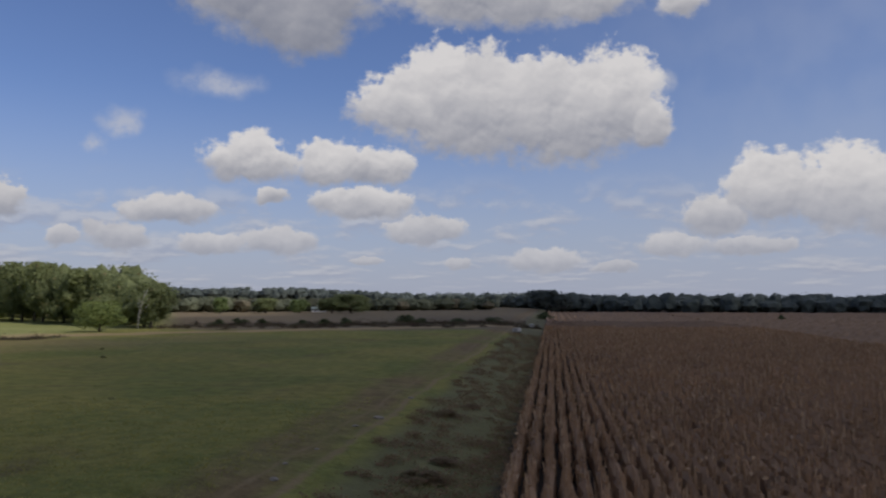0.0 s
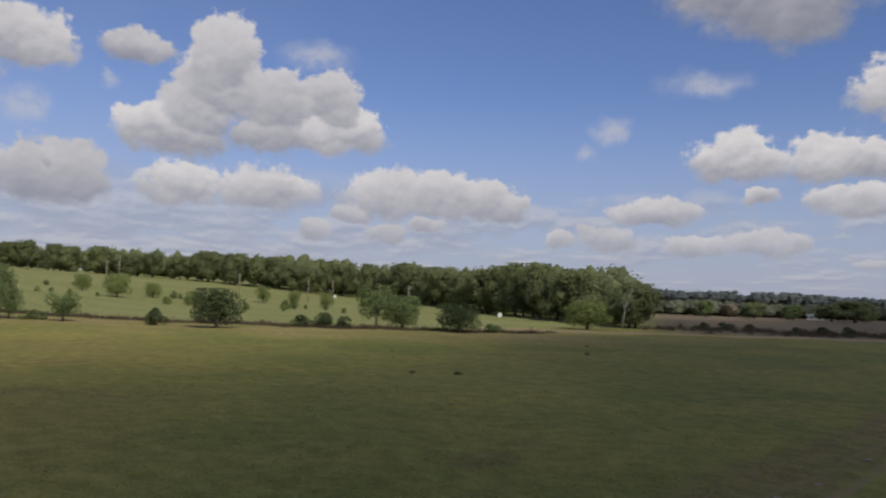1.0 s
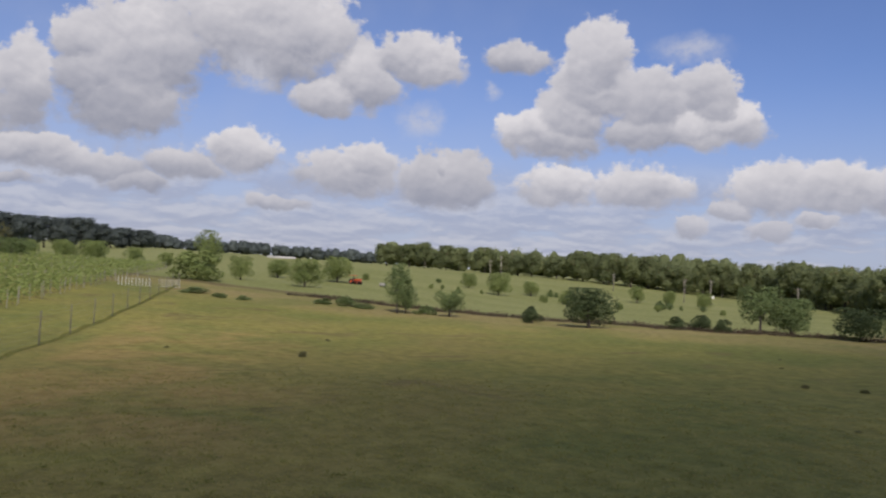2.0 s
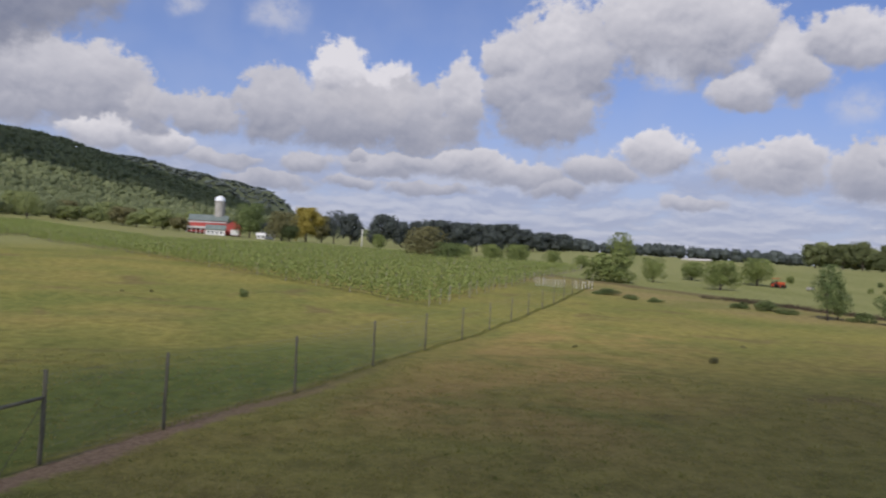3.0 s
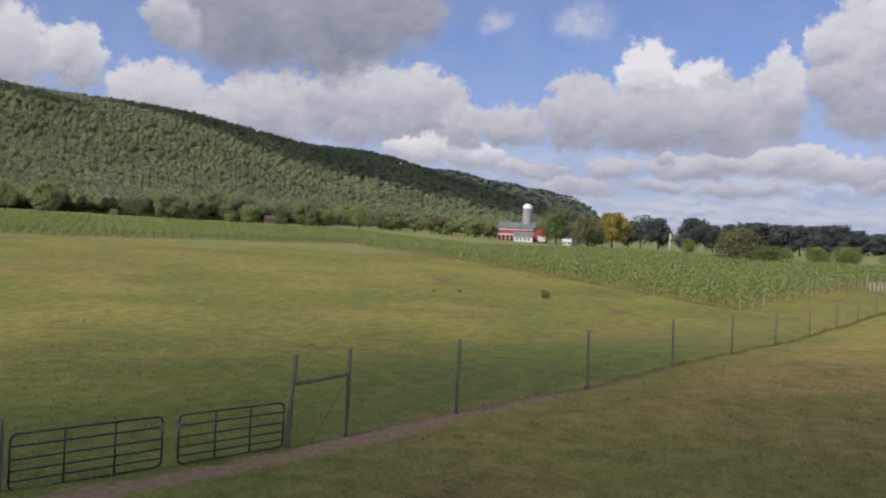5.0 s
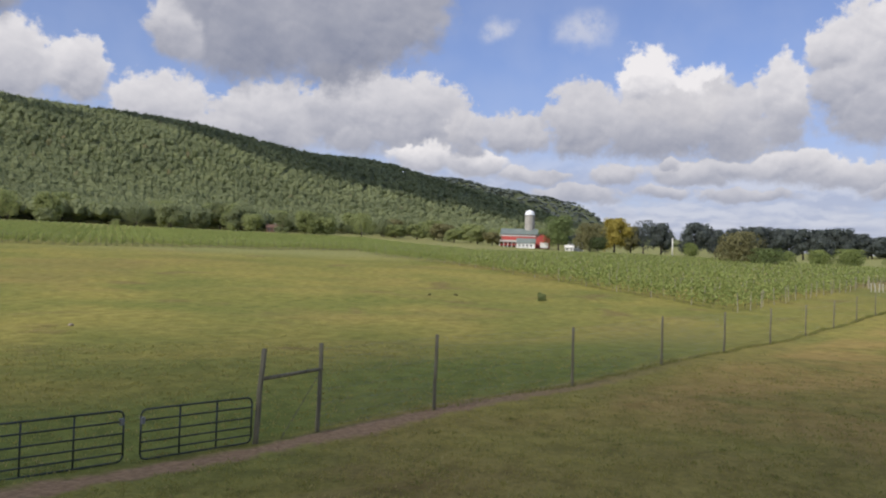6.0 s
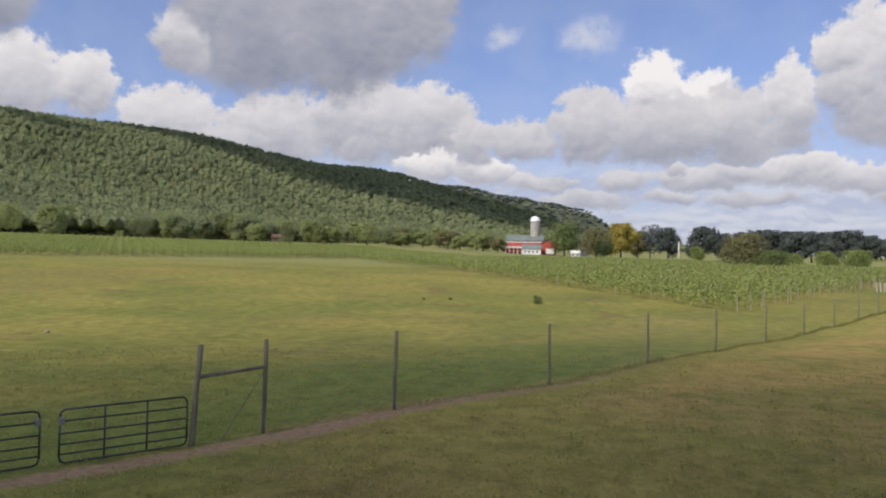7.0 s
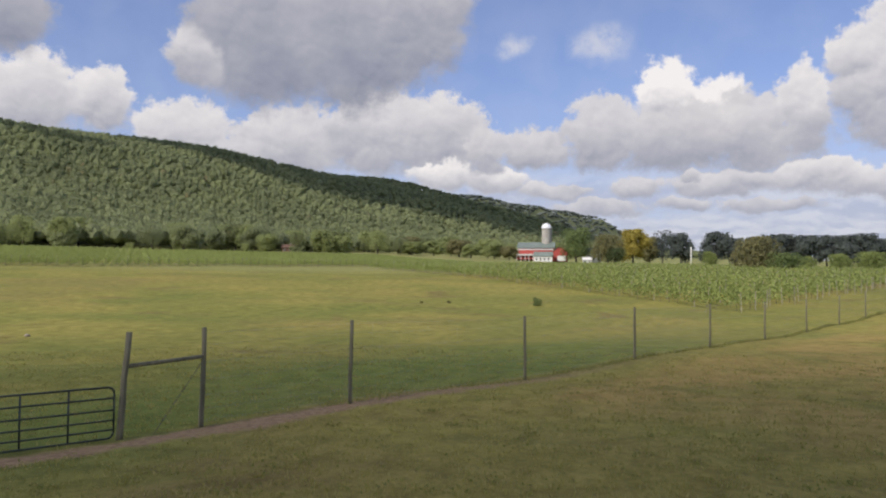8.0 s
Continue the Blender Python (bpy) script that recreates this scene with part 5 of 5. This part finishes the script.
# ---- young trees in white tubes, and the short posts of a new planting ----
def build_tree_tubes():
    rng = random.Random(12)
    bm = bmesh.new()
    for r in (0.075, 0.068):
        tube(bm, (0, 0, 0), (0, 0, 1.45 if r > 0.07 else 1.47), r, r, 10, caps=False)
    tube_me = bpy.data.meshes.new("tube")
    bm.to_mesh(tube_me)
    bm.free()
    tube_me.materials.append(PLASTIC)
    bm = bmesh.new()
    tube(bm, (0.09, 0, -0.1), (0.09, 0, 1.7), 0.02, 0.018, 5)
    stake_me = bpy.data.meshes.new("stake")
    bm.to_mesh(stake_me)
    bm.free()
    stake_me.materials.append(VINE_POST)
    for i in range(17):
        p = Vector((-149.6, 32.0)) + Vector((0.17, 0.98)) * (i * 0.55 + (1.0 if i > 9 else 0))
        e = new("tree_tube")
        e.matrix_basis = pose(p.x, p.y, h_at(p.x, p.y), rng.uniform(-3, 3), 14 + rng.uniform(-4, 4), -20)
        piece("tube", tube_me, e)
        piece("stake", stake_me, e)
        tagged(e, "leaning white plastic tree tube with a stake", "tree guard", "white tree tubes")
    bm = bmesh.new()
    tube(bm, (0, 0, -0.2), (0, 0, 1.9), 0.07, 0.065, 7)
    me = bpy.data.meshes.new("planting_post")
    bm.to_mesh(me)
    bm.free()
    me.materials.append(VINE_POST)
    for i in range(14):
        p = Vector((-176.0, 14.0)) + Vector((0.70, 0.71)) * (i * 2.2 + (4.5 if i > 3 else 0))
        ob = new("planting_post", me)
        ob.matrix_basis = pose(p.x, p.y, h_at(p.x, p.y), rng.uniform(-2, 2), rng.uniform(-2, 2), 0)
        tagged(ob, "pale short wooden post of a new planting", "post", "new planting posts")


build_tree_tubes()


# ---- dead white tree at the corner of the wood ----
def build_dead_tree(x, y, h):
    e = holder("dead_tree", x, y)
    rng = random.Random(6)
    bm = bmesh.new()
    bent_tube(bm, [(0, 0, -0.3), (0.2, 0, h * 0.35), (0.6, 0.1, h * 0.7), (1.4, 0.2, h)], [0.14, 0.10, 0.07, 0.02])
    part("trunk", bm, PALE_BARK, e, smooth=True)
    for i in range(7):
        z = h * (0.4 + 0.08 * i)
        a = i * 2.3
        l = rng.uniform(0.8, 1.9)
        bm = bmesh.new()
        s = Vector((0.3 + 0.12 * i, 0.05, z))
        bent_tube(bm, [s, s + Vector((math.cos(a) * l * 0.5, math.sin(a) * l * 0.5, l * 0.5)), s + Vector((math.cos(a) * l, math.sin(a) * l, l * 1.3))], [0.05, 0.035, 0.01], 5)
        part("limb", bm, PALE_BARK, e, smooth=True)
    return tagged(e, "bare dead tree with bleached pale limbs", "dead tree")


build_dead_tree(-58.5, 158.0, 7.0)
tree(-62.0, 149.0, 5.6, 8.0, "round", LEAF_LIGHT, "lighter green tree before the wood's corner")


# ---- weeds, corn, grass ----
def corn_point(lat, run):
    return CORN_RIGHT * lat + CORN_DIR * run


def build_corn():
    rng = np.random.default_rng(17)
    gap, h = 0.70, 1.15
    for i in range(72):
        lat = CORN_EDGE + 0.5 + gap * i
        runs = np.concatenate([np.arange(-16.0, 60.0, 0.8), np.arange(60.0, 262.0, 1.8)])
        n = len(runs)
        la = lat + rng.normal(0, 0.04, n)
        hh = h * (0.70 + 0.10 * rng.standard_normal(n).clip(-1.6, 1.6))
        wd = 0.24 + 0.05 * rng.standard_normal(n)
        verts, faces = [], []
        for off, z in ((-1.0, 0.05), (-0.7, 0.75), (0.0, 1.0), (0.7, 0.75), (1.0, 0.05)):
            px, py = CORN_RIGHT.x * (la + off * wd) + CORN_DIR.x * runs, CORN_RIGHT.y * (la + off * wd) + CORN_DIR.y * runs
            verts.append(np.stack([px, py, land(px, py) + hh * z], 1))
        b = np.arange(n - 1)
        for side in range(4):
            faces.append(np.stack([b + side * n, b + 1 + side * n, b + 1 + (side + 1) * n, b + (side + 1) * n], 1))
        ob = mesh_object("corn_row", np.vstack(verts), np.vstack(faces), CORN)
        tagged(ob, "row of standing dry brown corn", "corn row", "corn rows")
    # stalks and curled leaves that stand out of the rows
    m = 74000
    run = -14.0 + 214.0 * rng.uniform(0, 1, m) ** 1.7
    lat = CORN_EDGE + 0.5 + gap * rng.integers(0, 72, m) + rng.normal(0, 0.11, m)
    keep = lat < 9 + np.maximum(run, 0) * 0.45
    lat, run = lat[keep], run[keep]
    x, y = CORN_RIGHT.x * lat + CORN_DIR.x * run, CORN_RIGHT.y * lat + CORN_DIR.y * run
    m = len(x)
    z = land(x, y)
    hh = h * rng.uniform(0.75, 1.25, m)
    wd = 0.016 + 0.0005 * np.abs(run)
    t = rng.uniform(0, math.pi, m)
    side = np.stack([np.cos(t) * wd, np.sin(t) * wd, np.zeros(m)], 1)
    foot = np.stack([x, y, z + 0.3], 1)
    tip = np.stack([x + rng.normal(0, 0.07, m), y + rng.normal(0, 0.07, m), z + hh], 1)
    v = np.stack([foot - side, foot + side, tip + side * 0.5, tip - side * 0.5], 1).reshape(-1, 3)
    f = np.arange(m * 4).reshape(-1, 4)
    tagged(mesh_object("corn_stalks", v, f, CORN), "dry upright corn stalks with tassels", "corn", kind="stuff")
    pick = rng.uniform(0, 1, m) < 0.6
    pts = np.stack([x, y, z + hh * rng.uniform(0.4, 0.95, m)], 1)[pick]
    v, f = leaf_quads(rng, pts, 0.24, 0.9)
    tagged(mesh_object("corn_leaves", v, f, CORN), "dry curled corn leaves", "corn", kind="stuff")
    # the closed canopy farther off
    for name, l0, l1, r0, r1 in (("corn_canopy", 48.2, 420.0, -16.0, 420.0), ("corn_canopy_far", CORN_EDGE, 48.2, 260.0, 430.0)):
        nl, nr = int((l1 - l0) / 1.2), int((r1 - r0) / 1.9)
        L, R = np.meshgrid(np.linspace(l0, l1, nl), np.linspace(r0, r1, nr), indexing="ij")
        px, py = CORN_RIGHT.x * L + CORN_DIR.x * R, CORN_RIGHT.y * L + CORN_DIR.y * R
        pz = land(px, py) + 0.86 - 0.62 * (np.arange(nl) % 2)[:, None] + 0.17 * rng.standard_normal(px.shape)
        idx = np.arange(nl * nr).reshape(nl, nr)
        f = np.stack([idx[:-1, :-1], idx[1:, :-1], idx[1:, 1:], idx[:-1, 1:]], -1).reshape(-1, 4)
        tagged(mesh_object(name, np.stack([px, py, pz], -1).reshape(-1, 3), f, CORN), "dense standing dry brown corn", "corn", kind="stuff")


build_corn()


def scatter_leaves(name, pts, size, mat, label, category, droop=0.3, seed=1):
    v, f = leaf_quads(np.random.default_rng(seed), pts, size, droop)
    return tagged(mesh_object(name, v, f, mat), label, category, kind="stuff")


def build_weeds():
    rng = np.random.default_rng(23)
    pts = []
    for i in range(620):
        lat, run = -2.3 - 5.6 * rng.uniform(0, 1) ** 1.7, 10 + 150 * rng.uniform(0, 1) ** 1.5
        c = corn_point(lat, run)
        r, h, n = rng.uniform(0.3, 1.1), rng.uniform(0.12, 0.45), 110
        d = rng.normal(size=(n, 3)) * [r * 0.5, r * 0.5, h * 0.4]
        d[:, 2] = np.abs(d[:, 2])
        pts.append(d + [c.x, c.y, h_at(c.x, c.y)])
    scatter_leaves("rough_weeds", np.vstack(pts), 0.11, LEAF_WEED, "rough dark weeds between track and corn", "weeds")


build_weeds()


def weed_clump(x, y, r, h, label, mat=LEAF_OLIVE):
    return tree(x, y, h * 0.5, r * 0.9, "bush", mat, label, "weed_clump", "weed clumps in the field", "weeds")


for x, y, r, h in ((-35.6, 53.9, 0.7, 0.55), (-32.8, 55.9, 0.7, 0.55), (-34.9, 84.9, 0.7, 0.6), (-59.2, 29.1, 0.8, 1.0), (-44.0, 63.0, 0.45, 0.3), (-50.0, 71.0, 0.4, 0.3), (-24.0, 41.0, 0.5, 0.25), (-20.0, 50.0, 0.45, 0.3), (-70.5, 36.0, 0.6, 0.5), (-66.0, 21.0, 0.5, 0.4), (-40.0, 97.0, 0.6, 0.5)):
    weed_clump(x, y, r, h, "dark weed tuft in the grass field")
weed_clump(-93.6, -9.2, 1.25, 1.9, "dark round weed clump on the slope", LEAF_MID)
weed_clump(-92.0, -18.4, 0.6, 0.6, "small weed tuft on the slope")
weed_clump(-90.5, -21.0, 0.5, 0.5, "small weed tuft on the slope")
for lat, run, r, h in ((-5.0, 31.5, 1.5, 0.9), (-4.7, 35.0, 1.2, 0.7), (-6.0, 47.0, 1.3, 0.8), (-5.2, 52.0, 1.1, 0.7)):
    c = corn_point(lat, run)
    weed_clump(c.x, c.y, r * 1.5, h, "large dark russet weed clump by the corn", LEAF_WEED)


def build_grass():
    """Blades round the path, denser where the camera passes nearest."""
    rng = np.random.default_rng(29)
    n = 20000
    a = np.radians(rng.uniform(-5, 150, n))
    r = 9.0 + 36.0 * rng.uniform(0, 1, n) ** 1.6
    x, y = -8 - np.sin(a) * r, 7 + np.cos(a) * r
    lat = CORN_RIGHT.x * x + CORN_RIGHT.y * y
    off = (x - FENCE_AT.x) * FENCE_SIDE.x + (y - FENCE_AT.y) * FENCE_SIDE.y
    keep = (lat < -10.8) & (np.abs(off - 0.25) > 0.7)
    x, y, r = x[keep], y[keep], r[keep]
    n = len(x)
    k = 5
    base = np.repeat(np.stack([x, y, land(x, y) - 0.01], 1), k, 0) + np.concatenate([rng.normal(0, 0.07, (n * k, 2)), np.zeros((n * k, 1))], 1)
    h = np.repeat(rng.uniform(0.05, 0.13, n), k) * rng.uniform(0.6, 1.2, n * k)
    w = np.repeat(0.007 + 0.0004 * r, k)
    t = rng.uniform(0, 2 * math.pi, n * k)
    side = np.stack([np.cos(t), np.sin(t), np.zeros_like(t)], 1) * w[:, None]
    tip = np.stack([rng.normal(0, 0.35, n * k) * h, rng.normal(0, 0.35, n * k) * h, h], 1)
    v = np.stack([base - side, base + side, base + tip], 1).reshape(-1, 3)
    f = np.arange(n * k * 3).reshape(-1, 3)
    tagged(mesh_object("grass", v, f, GRASS), "uncut green and straw-coloured field grass", "grass", kind="stuff")


build_grass()


def build_low_weeds():
    """Flat leafy weeds scattered in the grass round the path."""
    rng = np.random.default_rng(61)
    pts = []
    for i in range(900):
        a, r = radians(rng.uniform(-2, 150)), 9.0 + 46.0 * rng.uniform(0, 1) ** 1.5
        x, y = -8 - math.sin(a) * r, 7 + math.cos(a) * r
        off = (x - FENCE_AT.x) * FENCE_SIDE.x + (y - FENCE_AT.y) * FENCE_SIDE.y
        if CORN_RIGHT.x * x + CORN_RIGHT.y * y > -11.5 or abs(off - 0.2) < 0.9:
            continue
        spread, n = rng.uniform(0.10, 0.45), int(rng.integers(10, 34))
        d = rng.normal(size=(n, 3)) * [spread, spread, 0.03]
        d[:, 2] = np.abs(d[:, 2]) + 0.015
        pts.append(d + [x, y, h_at(x, y)])
    scatter_leaves("low_weeds", np.vstack(pts), 0.06, LOW_WEED, "low leafy weeds scattered in the field grass", "weeds")


build_low_weeds()


def build_stones():
    rng = random.Random(8)
    for lat, run, s in ((-9.3, 43.5, 0.26), (-9.7, 40.0, 0.15), (-9.0, 52.0, 0.16), (-9.6, 27.8, 0.16), (-10.1, 30.5, 0.12), (-9.9, 34.0, 0.10)):
        bm = bmesh.new()
        bmesh.ops.create_icosphere(bm, subdivisions=2, radius=1.0)
        for v in bm.verts:
            v.co *= 1 + rng.uniform(-0.16, 0.16)
            v.co = Vector((v.co.x * s * 1.3, v.co.y * s, v.co.z * s * 0.45))
        c = corn_point(lat, run)
        ob = part("stone", bm, STONE, None)
        ob.matrix_basis = pose(c.x, c.y, h_at(c.x, c.y) + s * 0.12, 0, 0, rng.uniform(0, 360))
        tagged(ob, "pale flat field stone beside the track", "stone", "stones by the track")
    bm = bmesh.new()
    bmesh.ops.create_icosphere(bm, subdivisions=2, radius=1.0)
    for v in bm.verts:
        v.co *= 1 + rng.uniform(-0.14, 0.14)
        v.co = Vector((v.co.x * 0.20, v.co.y * 0.17, v.co.z * 0.13))
    ob = part("stone", bm, STONE, None)
    ob.matrix_basis = pose(-48.4, -30.8, h_at(-48.4, -30.8) + 0.05, 0, 0, 30)
    tagged(ob, "pale grey field stone lying in the pasture", "stone")


build_stones()


def build_fence_grass():
    """Uncut grass left standing in a line under the fence."""
    rng = np.random.default_rng(71)
    n = 9000
    run = rng.uniform(-1.0, 136.0, n)
    off = rng.normal(-0.12, 0.15, n) + 0.08 * np.sin(run * 0.9)
    x, y = FENCE_AT.x + FENCE_DIR.x * run + FENCE_SIDE.x * off, FENCE_AT.y + FENCE_DIR.y * run + FENCE_SIDE.y * off
    h = rng.uniform(0.08, 0.27, n) * (0.75 + 0.35 * np.sin(run * 0.37) * np.sin(run * 1.3))
    w = 0.010 + 0.00035 * np.maximum(run, 0)
    t = rng.uniform(0, 2 * math.pi, n)
    side = np.stack([np.cos(t) * w, np.sin(t) * w, np.zeros(n)], 1)
    base = np.stack([x, y, land(x, y) - 0.01], 1)
    tip = base + np.stack([rng.normal(0, 0.3, n) * h, rng.normal(0, 0.3, n) * h, h], 1)
    v = np.stack([base - side, base + side, tip], 1).reshape(-1, 3)
    tagged(mesh_object("fence_grass", v, np.arange(n * 3).reshape(-1, 3), LOW_WEED), "tall uncut dark grass under the fence wires", "grass", kind="stuff")


build_fence_grass()


# ---- cumulus overhead, between the sun and the fields ----
def vapour(name, clear):
    """Cloud: white, and partly clear to the sun."""
    mat, k, b = material(name)
    k.put(b.inputs["Base Color"], k.mix(k.noise(k.node("ShaderNodeNewGeometry").outputs["Position"], 0.02, 4.0).outputs[0], (0.80, 0.81, 0.84), (0.92, 0.92, 0.93)))
    b.inputs["Roughness"].default_value = 1.0
    mx = k.node("ShaderNodeMixShader")
    mx.inputs[0].default_value = clear
    k.put(mx.inputs[1], b.outputs[0])
    k.put(mx.inputs[2], k.node("ShaderNodeBsdfTransparent").outputs[0])
    k.put(mat.node_tree.nodes["Material Output"].inputs[0], mx.outputs[0])
    return mat


CLOUD_BODY, CLOUD_DIMMER, CLOUD_THICK = vapour("cloud_body", 0.61), vapour("cloud_dimmer", 0.62), vapour("cloud_thick", 0.40)


def build_cloud(spots, height, mat, label, over=0.0):
    """A flat-based cumulus that drifts over the spots (x, y, radius), seen from the sun."""
    shift = sun_way * ((height - over) / sun_way.z)
    bm = bmesh.new()
    for x, y, r in spots:
        made = bmesh.ops.create_icosphere(bm, subdivisions=3, radius=1.0)["verts"]
        for v in made:
            n = 1 + 0.22 * noise.fractal(v.co * 1.7 + Vector((x, y, r)) * 0.01, 1.0, 2.0, 4)
            v.co = Vector((v.co.x * r * n + x + shift.x, v.co.y * r * n + y + shift.y, height + max(v.co.z, -0.15) * r * 0.45 * n))
    me = bpy.data.meshes.new("cloud")
    bm.to_mesh(me)
    bm.free()
    me.materials.append(mat)
    me.shade_smooth()
    return tagged(new("cloud", me), label, "cloud", kind="structure")


build_cloud([(45, 10, 60), (70, 90, 85), (30, 75, 60), (10, 110, 60), (40, 170, 90), (150, 200, 150), (60, 300, 110), (180, 420, 160), (20, 430, 100), (300, 320, 150), (210, 70, 120), (0, 240, 75)], 1900.0, CLOUD_BODY, "white flat-based cumulus high over the corn field")
# added out of view: this thin cloud only dims the ground around the fence
build_cloud([(-22, 8, 34), (-24, 45, 36), (-6, 26, 24), (-8, 40, 26), (-30, 88, 27), (-42, 112, 22)], 2400.0, CLOUD_DIMMER, "unseen thin cloud added to dim the ground by the fence")
ridge = []
for al, q, r in ((575, 705, 48), (880, 815, 105), (1000, 775, 180), (1100, 650, 110), (1180, 760, 205), (1280, 625, 130), (1400, 755, 212), (1450, 610, 140), (1620, 600, 145), (1640, 745, 215), (1800, 590, 150), (1900, 740, 225), (2180, 740, 240), (2550, 760, 230), (3000, 820, 220), (3500, 860, 200), (4000, 880, 180)):
    ridge.append((-0.9936 * al - 0.113 * q, 0.113 * al - 0.9936 * q, r))
build_cloud(ridge, 1900.0, CLOUD_THICK, "long white cumulus bank high over the mountain ridge", 140.0)

# ---- scrub on the stubble field ----
for x, y, h, w in ((-48.6, 177.8, 1.6, 3.4), (-45.7, 185.6, 1.6, 4.0), (-41.5, 189.7, 1.5, 3.2), (-9.0, 197.9, 2.2, 5.0), (-5.5, 199.0, 1.4, 3.6), (-21.8, 185.3, 1.7, 3.0), (-27.0, 188.0, 1.4, 3.4), (3.8, 198.1, 1.2, 4.6), (12.2, 202.5, 1.4, 4.8), (35.1, 282.8, 2.6, 6.0), (-32.0, 187.0, 1.2, 2.6), (114.1, 277.5, 2.4, 2.6)):
    tree(x, y, h, w, "bush", LEAF_OAK, "low dark bush on the stubble field", "bush", "stubble field bushes")
for x, y, h, w, mat in ((-36.5, 328.0, 7.6, 16.0, LEAF_WOOD), (-44.0, 326.0, 6.0, 10.0, LEAF_WOOD), (-86.1, 318.6, 6.5, 6.0, LEAF_MID), (-69.5, 322.6, 6.0, 8.0, LEAF_WOOD), (-58.4, 335.0, 5.6, 8.0, LEAF_MID), (53.6, 426.6, 11.5, 17.0, LEAF_FAR_HAZE), (62.0, 428.0, 10.0, 12.0, LEAF_FAR_HAZE)):
    tree(x, y, h, w, "wood", mat, "lone broadleaf tree beyond the stubble field", group="far field trees")


def build_brush():
    """Low russet brush in a broken line across the stubble."""
    rng = np.random.default_rng(53)
    pts = []
    for i in range(230):
        t = rng.uniform(0, 1)
        x, y = -56 + 78 * t + rng.normal(0, 1.0), 172 + 24 * t + rng.normal(0, 7.0)
        r, h, n = rng.uniform(0.6, 2.0), rng.uniform(0.35, 1.1), 70
        d = rng.normal(size=(n, 3)) * [r * 0.5, r * 0.5, h * 0.45]
        d[:, 2] = np.abs(d[:, 2])
        pts.append(d + [x, y, h_at(x, y)])
    scatter_leaves("russet_brush", np.vstack(pts), 0.30, BRUSH, "low russet and dark brush across the stubble", "brush")


build_brush()


def build_hedge_weeds():
    """Rough brown weeds and brambles along the field's far edge, under the trees."""
    rng = np.random.default_rng(83)
    pts = []
    for i in range(520):
        x = rng.uniform(-150, -58)
        y = 159.0 + 0.62 * x + rng.normal(0, 1.5)
        r, h, n = rng.uniform(0.4, 1.4), rng.uniform(0.2, 0.75), 46
        d = rng.normal(size=(n, 3)) * [r * 0.5, r * 0.5, h * 0.45]
        d[:, 2] = np.abs(d[:, 2])
        pts.append(d + [x, y, h_at(x, y)])
    scatter_leaves("hedge_weeds", np.vstack(pts), 0.22, BRUSH, "rough brown weeds along the field edge", "weeds", seed=4)


build_hedge_weeds()

# young trees in rows on the meadow
young = random.Random(19)
for i in range(26):
    u, rank = young.uniform(0, 1), i % 2
    x, y = -232 + 118 * u - 14 * rank, 118 + 62 * u + 22 * rank + young.uniform(-3, 3)
    hh = young.uniform(1.2, 2.6)
    tree(x, y, hh, hh * young.uniform(0.8, 1.2), "bush" if i % 3 else "round", LEAF_MID if i % 2 else LEAF_LIGHT, "small young tree on the mown meadow", group="young meadow trees", category="tree")
